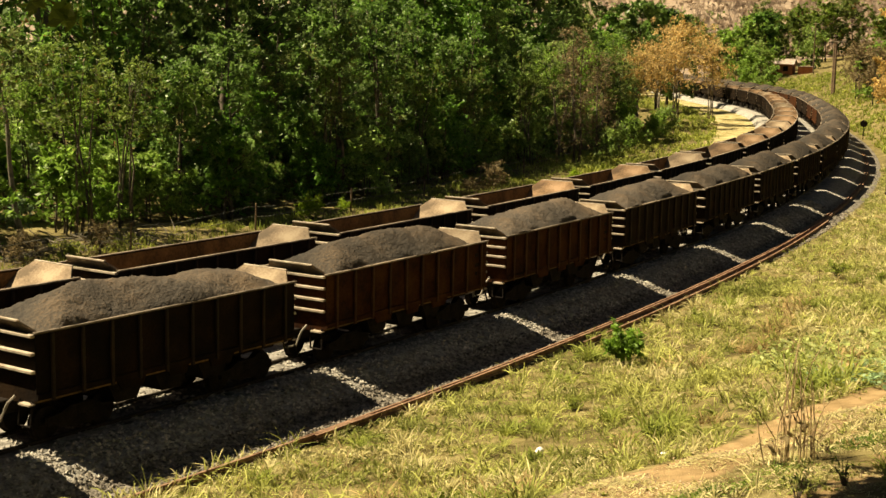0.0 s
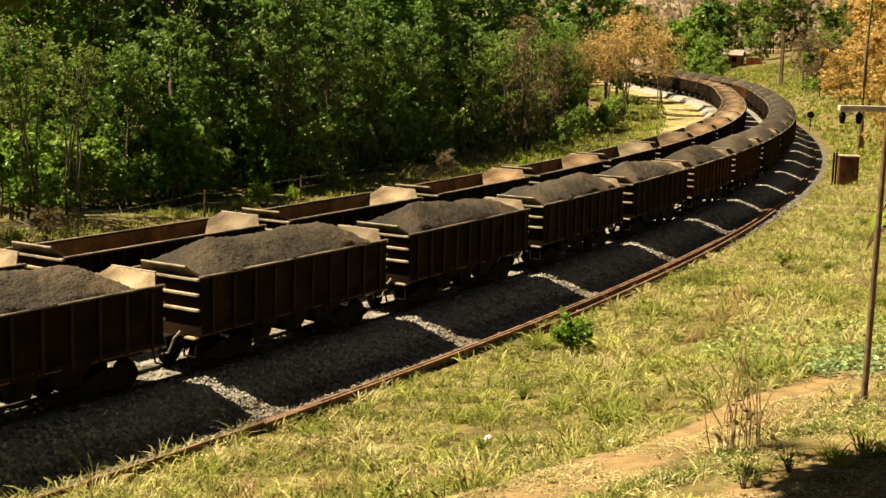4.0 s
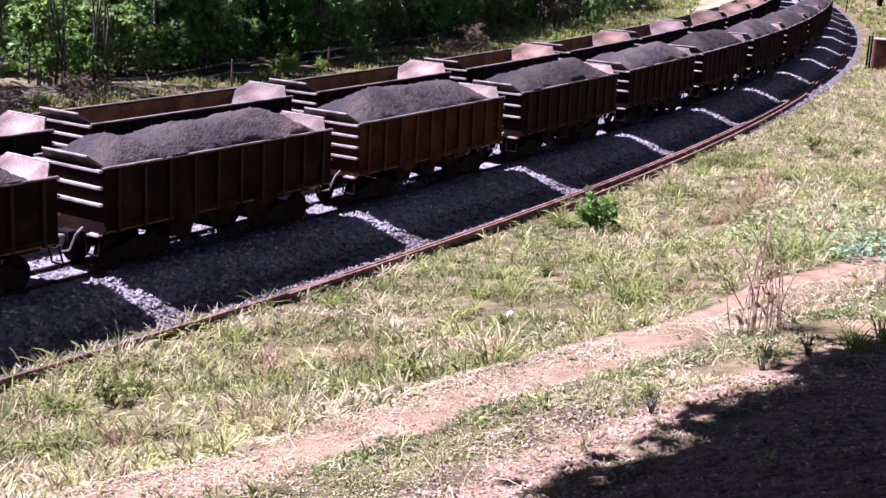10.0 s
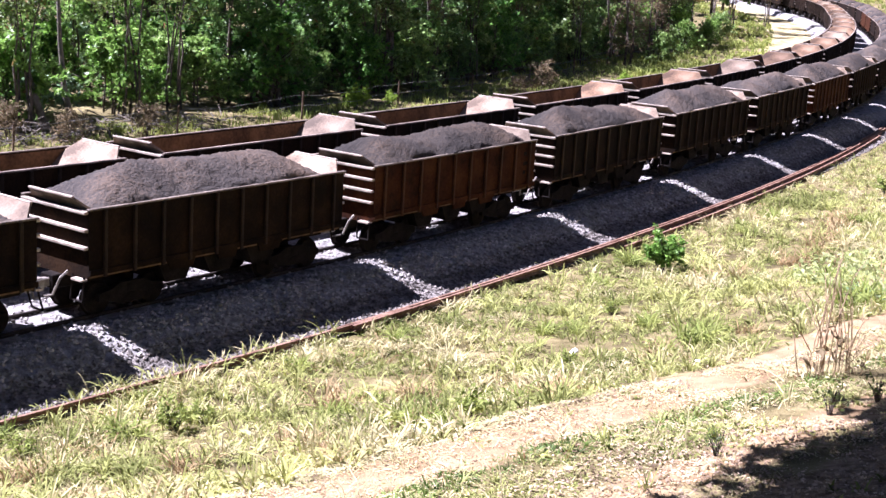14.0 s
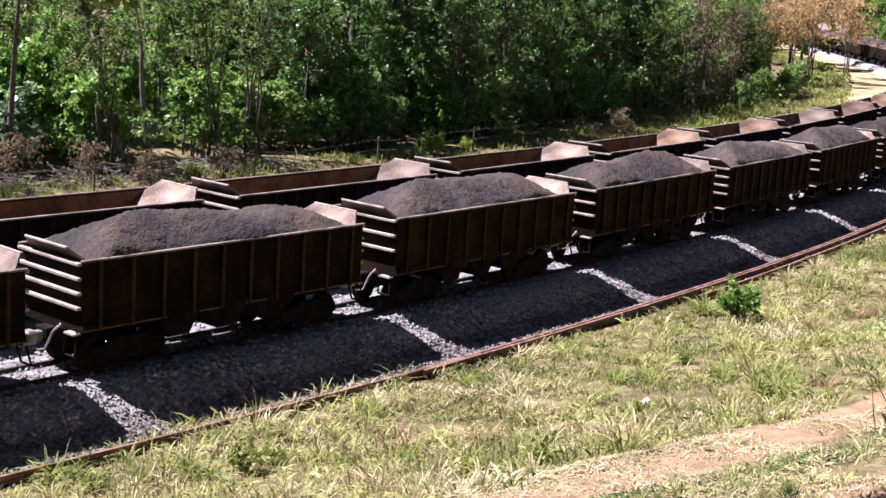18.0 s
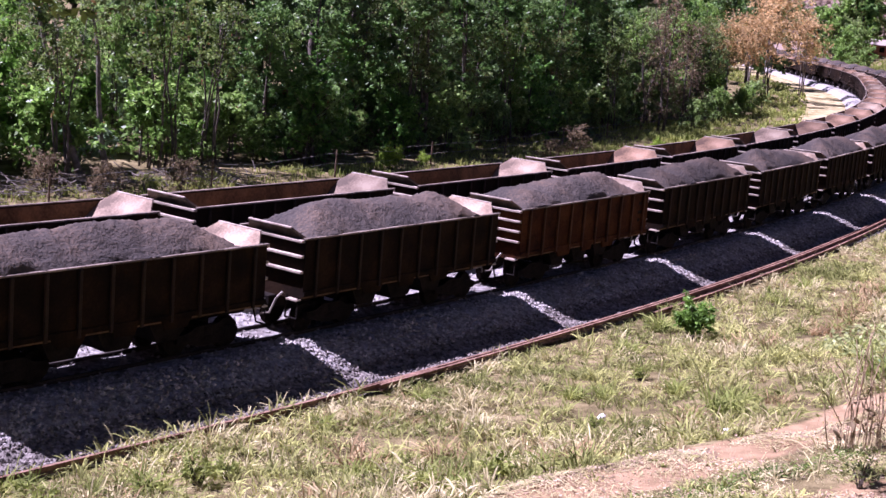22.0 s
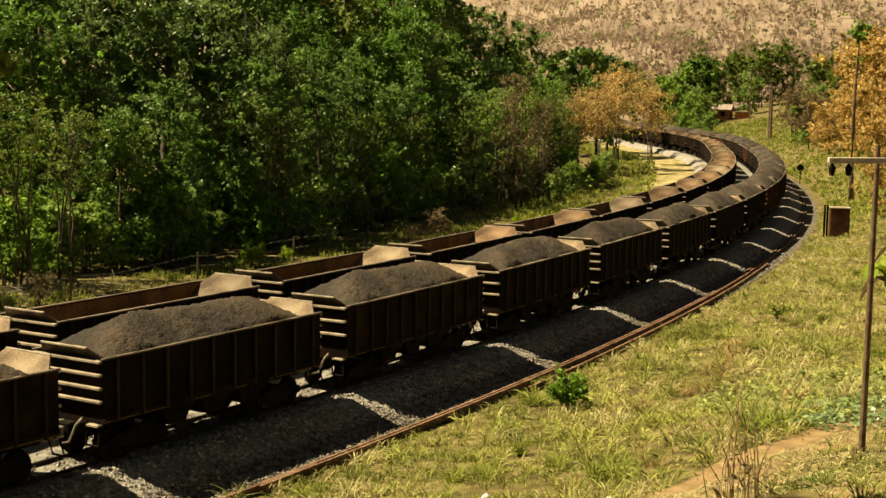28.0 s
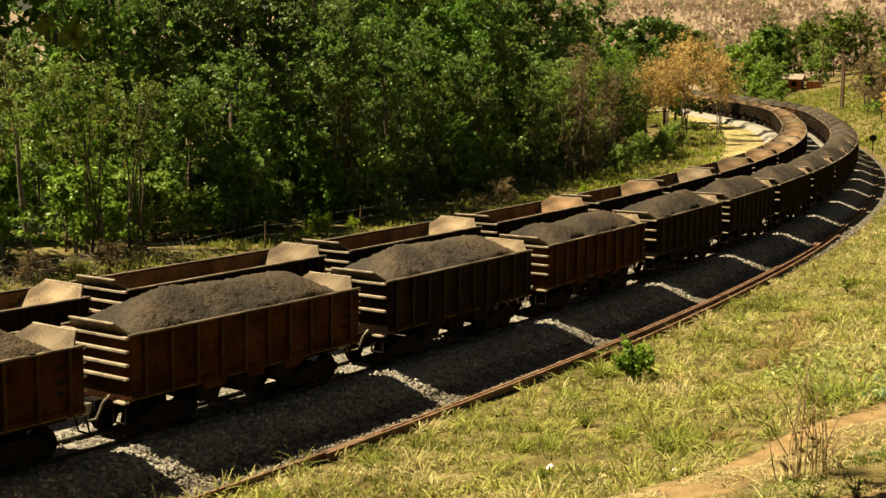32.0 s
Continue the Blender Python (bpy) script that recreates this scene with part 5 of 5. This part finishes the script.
    for k in range(15):
        bm = bmesh.new()
        a = rng.uniform(0, 6.28)
        h, out = rng.uniform(0.6, 2.3), rng.uniform(0.15, 0.8)
        bx, by = rng.gauss(0, 0.14), rng.gauss(0, 0.14)
        end = Vector((bx + math.cos(a) * out, by + math.sin(a) * out, h))
        pts = [Vector((bx, by, -0.05)), Vector((bx, by, h * 0.4)) + Vector((rng.gauss(0, 0.04), rng.gauss(0, 0.04), 0)), Vector((bx + math.cos(a) * out * 0.5, by + math.sin(a) * out * 0.5, h * 0.8)), end]
        if k % 3 == 0:
            pts.append(end + Vector((math.cos(a) * 0.2, math.sin(a) * 0.2, -0.25)))
        tube(bm, pts, [0.013, 0.012, 0.009, 0.005, 0.003][:len(pts)], 5)
        part("stalk", bm, DRY_STALK, stalk)
    leaves = new("withered_leaves", leaf_mesh("withered_leaves", [(0, 0, 0.45, 0.4), (0.15, 0.1, 0.8, 0.3), (-0.2, 0, 0.2, 0.35)], 34, 0.08, LEAF_D, 13, 0.1))
    leaves.parent = stalk
    tagged(stalk, "withered brown stalks standing beside the footpath", "plant")
    stalk.matrix_basis = pose(6.08, 23.32, ground_z(6.08, 23.32))
    copy_thing(stalk, pose(6.63, 23.67, ground_z(6.63, 23.67), 0, 0, 140) @ Matrix.Scale(0.75, 4))
    sapling = Kind(build_bush("sapling", 0.34, 0.8, LEAF_M, 80, 0.05, 91, "dark leafy sapling at the edge of the shade", True))
    for x, y, sc in ((5.6, 20.6, 0.9), (3.5, 18.4, 0.7), (6.5, 21.2, 0.8)):
        sapling.set(x, y, x * 130, sc)
    for x, y, sc in ((7.6, 22.4, 0.8), (8.2, 22.0, 1.0), (8.8, 21.7, 0.9), (8.5, 21.2, 0.8), (7.4, 21.6, 0.6), (9.3, 21.3, 1.0)):
        green.set(x, y, x * 95, sc)
    # banana plant
    for i, (x, y, sc) in enumerate(((19.0, 50.2, 1.0), (20.3, 50.9, 1.15), (21.2, 49.6, 0.8))):
        root = new("banana_plant")
        bm = bmesh.new()
        tube(bm, [(0, 0, -0.1), (0.02, 0, 0.8), (0, 0.03, 1.6)], [0.17, 0.14, 0.09], 10)
        part("stem", bm, TRUNK_SHEATH, root)
        rng = random.Random(90 + i)
        for k in range(9):
            a = k * 2.4 + rng.random() * 0.5
            lift, length = rng.uniform(0.2, 1.3), rng.uniform(1.4, 2.0)
            rows = []
            for j in range(9):
                q = j / 8
                out, z = length * q * (1 - 0.15 * q), 1.55 + lift * math.sin(q * 2.2) - 1.2 * q * q * (1.2 - lift * 0.6)
                w = 0.30 * math.sin(math.pi * min(1, 0.12 + 0.88 * q) ** 0.8) + 0.01
                c, t = Vector((math.cos(a) * out, math.sin(a) * out, z)), Vector((-math.sin(a), math.cos(a), 0)) * w
                rows.append((c - t + Vector((0, 0, 0.06 * rng.random() - 0.08)), c, c + t + Vector((0, 0, 0.06 * rng.random() - 0.08))))
            bm = bmesh.new()
            vs = [[bm.verts.new(p) for p in r] for r in rows]
            for r0, r1 in zip(vs, vs[1:]):
                bm.faces.new((r0[0], r0[1], r1[1], r1[0]))
                bm.faces.new((r0[1], r0[2], r1[2], r1[1]))
            part("leaf", bm, LEAF_L if k % 3 else LEAF_D, root)
        tagged(root, "banana plant with long arching leaves and a brown stem", "plant", "banana plants")
        root.matrix_basis = pose(x, y, ground_z(x, y), 0, 0, i * 50) @ Matrix.Scale(sc * 1.2, 4)


build_plants()


# ---- posts, cabinet, fence ----
def build_pole(x, y, height, label, z=None, arm=1.3, thick=0.07, lean=(0.0, 0.0), rz=0.0):
    root = new("utility_pole")
    bm = bmesh.new()
    tube(bm, [(0, 0, -0.4), (lean[0] * 0.5, lean[1] * 0.5, height * 0.5), (lean[0], lean[1], height)], [thick * 1.15, thick, thick * 0.8], 10)
    part("pole", bm, POLE_WOOD, root)
    bm = bmesh.new()
    top = Vector((lean[0], lean[1], height - 0.3))
    box(bm, top.x - arm, top.x + arm, top.y - thick - 0.09, top.y - thick + 0.01, top.z - 0.06, top.z + 0.06, 0.01)
    part("crossarm", bm, ARM_WOOD, root, "pale weathered wooden crossarm")
    for k in (-0.92, -0.6, 0.6, 0.92):
        bm = bmesh.new()
        px = top.x + arm * k
        tube(bm, [(px, top.y - thick - 0.04, top.z - 0.06), (px, top.y - thick - 0.04, top.z - 0.14), (px, top.y - thick - 0.04, top.z - 0.3)], [0.02, 0.075, 0.05], 8)
        part("insulator", bm, DARK_STEEL, root)
    tagged(root, label, "utility pole")
    root.matrix_basis = pose(x, y, ground_z(x, y) if z is None else z, 0, 0, rz)
    return root


def build_fixtures():
    build_pole(9.74, 27.1, 6.3, "slim dark wooden pole with a pale crossarm beside the footpath", None, 1.1, 0.062, (0.03, 0.0), 8)
    build_pole(74.5, 282, 10.5, "thin wooden pole near the brick house", None, 0.5, 0.11)
    build_pole(62.3, 222.5, 8.8, "wooden pole with a short crossarm beside the line", None, 1.3, 0.2)
    build_pole(62.3, 223.5, 9.6, "thick wooden pole beside the line", None, 0.3, 0.2)
    bm = bmesh.new()
    tube(bm, [(0, 0, -0.1), (0, 0, 0.19)], [0.06, 0.055], 8)
    stub = part("wooden_stub", bm, POLE_WOOD)
    tagged(stub, "short sawn-off wooden stub beside the pole", "post")
    stub.matrix_basis = pose(9.38, 26.5, ground_z(9.38, 26.5))
    # rusty lineside cabinet
    cab = new("lineside_cabinet")
    bm = bmesh.new()
    box(bm, -0.65, 0.65, -0.45, 0.45, 0.0, 2.0, 0.02)
    part("body", bm, CABINET, cab)
    bm = bmesh.new()
    box(bm, -0.72, 0.72, -0.52, 0.52, 2.0, 2.09, 0.02)
    part("roof", bm, END_RIB, cab, "pale worn top plate")
    bm = bmesh.new()
    box(bm, -0.56, 0.56, -0.475, -0.452, 0.12, 1.88, 0.005)
    door = part("door", bm, CABINET, cab)
    bm = bmesh.new()
    box(bm, 0.42, 0.46, -0.52, -0.478, 0.9, 1.1)
    part("handle", bm, CAST, door)
    for x in (-0.98, -0.8):
        bm = bmesh.new()
        box(bm, x - 0.06, x + 0.06, -0.1, 0.1, -0.2, 2.2, 0.01)
        part("post", bm, DARK_STEEL, cab)
    tagged(cab, "rusty red-brown lineside equipment cabinet", "cabinet")
    cab.matrix_basis = pose(30.9, 92.5, ground_z(30.9, 92.5) - 0.05, 0, 0, -12)
    # low marker beside the curve
    mark = new("lineside_marker")
    bm = bmesh.new()
    tube(bm, [(0, 0, -0.3), (0, 0, 1.5)], [0.05, 0.05], 8)
    part("post", bm, DARK_STEEL, mark)
    bm = bmesh.new()
    tube(bm, [(0, -0.03, 1.75), (0, 0.03, 1.75)], [0.38, 0.38], 16)
    part("disc", bm, DARK_STEEL, mark, "round black disc")
    tagged(mark, "round dark marker disc on a post beside the line", "marker")
    mark.matrix_basis = pose(45.5, 150, -0.7, 0, 0, -15)
    # white bag in the weeds
    bm = bmesh.new()
    bmesh.ops.create_icosphere(bm, subdivisions=3, radius=0.3)
    for v in bm.verts:
        v.co = Vector((v.co.x * 0.6, v.co.y * 0.5, v.co.z * 1.3 + 0.36)) + Vector((0.12 * v.co.z, 0, 0)) + Vector((0.05, 0.05, 0.05)) * noise.noise(v.co * 7)
    bag = part("plastic_bag", bm, PLASTIC, smooth=True)
    tagged(bag, "crumpled white plastic sack standing in the weeds", "sack")
    bag.matrix_basis = pose(14.7, 37.5, ground_z(14.7, 37.5))
    for x, y, r in ((2.2, 29.2, 0.09), (-0.9, 21.6, 0.06), (0.6, 23.6, 0.05), (4.4, 26.0, 0.08)):
        bm = bmesh.new()
        bmesh.ops.create_icosphere(bm, subdivisions=2, radius=r)
        for v in bm.verts:
            v.co += Vector((1, 1, 0.4)) * 0.5 * r * noise.noise(v.co * 20 + Vector((x, y, 0)))
        scrap = part("litter_scrap", bm, PLASTIC)
        tagged(scrap, "white scrap of rubbish lying in the grass", "litter", "scraps of litter")
        scrap.matrix_basis = pose(x, y, ground_z(x, y) + r * 0.9)
    # wire fence before the wood
    fence = new("wire_fence")
    for z in (0.65, 1.15):
        bm = bmesh.new()
        pts = []
        for k in range(70):
            p, h = line(-236 + 2 * k, OUT - 21.0)
            pts.append((p.x, p.y, ground_z(p.x, p.y) + z - 0.06 * math.sin(k * 1.57) ** 2))
        tube(bm, pts, [0.012] * len(pts), 5)
        part("wire", bm, WIRE, fence)
    for k in range(15):
        p, h = line(-236 + 9.8 * k, OUT - 21.0)
        bm = bmesh.new()
        g = ground_z(p.x, p.y)
        tube(bm, [(p.x, p.y, g - 0.3), (p.x + 0.03, p.y, g + 1.3)], [0.05, 0.045], 7)
        part("post", bm, POLE_WOOD, fence)
    tagged(fence, "low wire fence on thin posts along the wood", "fence")


build_fixtures()


# ---- sleepers and loose stones ----
def build_sleepers():
    bm = bmesh.new()
    box(bm, -0.11, 0.11, -0.95, 0.95, -0.13, 0.0, 0.012)
    base = part("sleeper", bm, SLEEPER)
    tagged(base, "dark weathered wooden sleeper under the rails", "sleeper", "sleepers")
    for track, radius, up in ((0, OUT, -0.125), (1, INN, -0.085)):
        for k in range(110):
            p, h = line(-225 + 0.62 * k * (1.0 if track == 0 else 1.0), radius)
            m = pose(p.x, p.y, up, 0, 0, math.degrees(h))
            if track == 0 and k == 0:
                base.matrix_basis = m
            else:
                copy_thing(base, m)


build_sleepers()


def build_stones():
    """Loose crushed stone on the ballast shoulder, joined."""
    pyr = random.Random(18)
    oct_ = ((1, 0, 0), (0, 1, 0), (-1, 0, 0), (0, -1, 0), (0, 0, 1), (0, 0, -1))
    tri = ((0, 1, 4), (1, 2, 4), (2, 3, 4), (3, 0, 4), (1, 0, 5), (2, 1, 5), (3, 2, 5), (0, 3, 5))
    prof = ((-3.1, -0.06), (-1.5, -0.09), (-1.1, -0.1), (0.9, -0.1), (1.25, -0.08), (1.6, -0.09), (2.3, -0.36), (2.75, -0.56), (3.1, -0.64), (3.9, -0.66), (4.6, -0.76))
    for name, mat, count, lo, hi, label in (("loose_stones", STONE, 17000, 0.95, 2.6, "loose grey crushed stones on the ballast shoulder"),
                                            ("grimy_stones", STONE_LOW, 16000, 2.35, 4.05, "crushed stones at the ballast foot, darkened by grime and painted shade"),
                                            ("track_stones", STONE, 9000, -2.9, 0.95, "crushed stones between and under the tracks")):
        verts, faces = [], []
        for k in range(count):
            s = -226 + 86 * pyr.random() ** 1.35
            d = pyr.uniform(lo, hi)
            z = -0.6
            for (d0, z0), (d1, z1) in zip(prof, prof[1:]):
                if d0 <= d <= d1:
                    z = z0 + (z1 - z0) * (d - d0) / (d1 - d0)
            p, h = line(s, OUT + d)
            r = pyr.uniform(0.03, 0.075)
            i = len(verts)
            a = pyr.uniform(0, 6.28)
            ca, sa, tilt = math.cos(a), math.sin(a), pyr.uniform(-0.6, 0.6)
            for x, y, q in oct_:
                x, y, q = x * pyr.uniform(0.7, 1.25) + tilt * q, y * pyr.uniform(0.6, 1.1), q * pyr.uniform(0.55, 0.9)
                verts.append((p.x + r * (x * ca - y * sa), p.y + r * (x * sa + y * ca), z + r * (q + 0.3)))
            faces += [(i + a_, i + b_, i + c_) for a_, b_, c_ in tri]
        tagged(sheet(name, verts, faces, mat, False), label, "stones", kind="stuff")


build_stones()


# ---- what moves ----
def motions():
    """The loaded train rolls along the curve."""
    times = [0, 2, 4, 6, 8, 10, 12, 14, 16, 18, 20, 22, 24, 26, 28, 30, 32]
    for w, s0 in moving:
        rows = []
        for t in times:
            p, h = line(s0 + travelled(t), OUT)
            rows.append((t, pose(p.x, p.y, 0, 0, 0, math.degrees(h))))
        walk(w, rows)


motions()
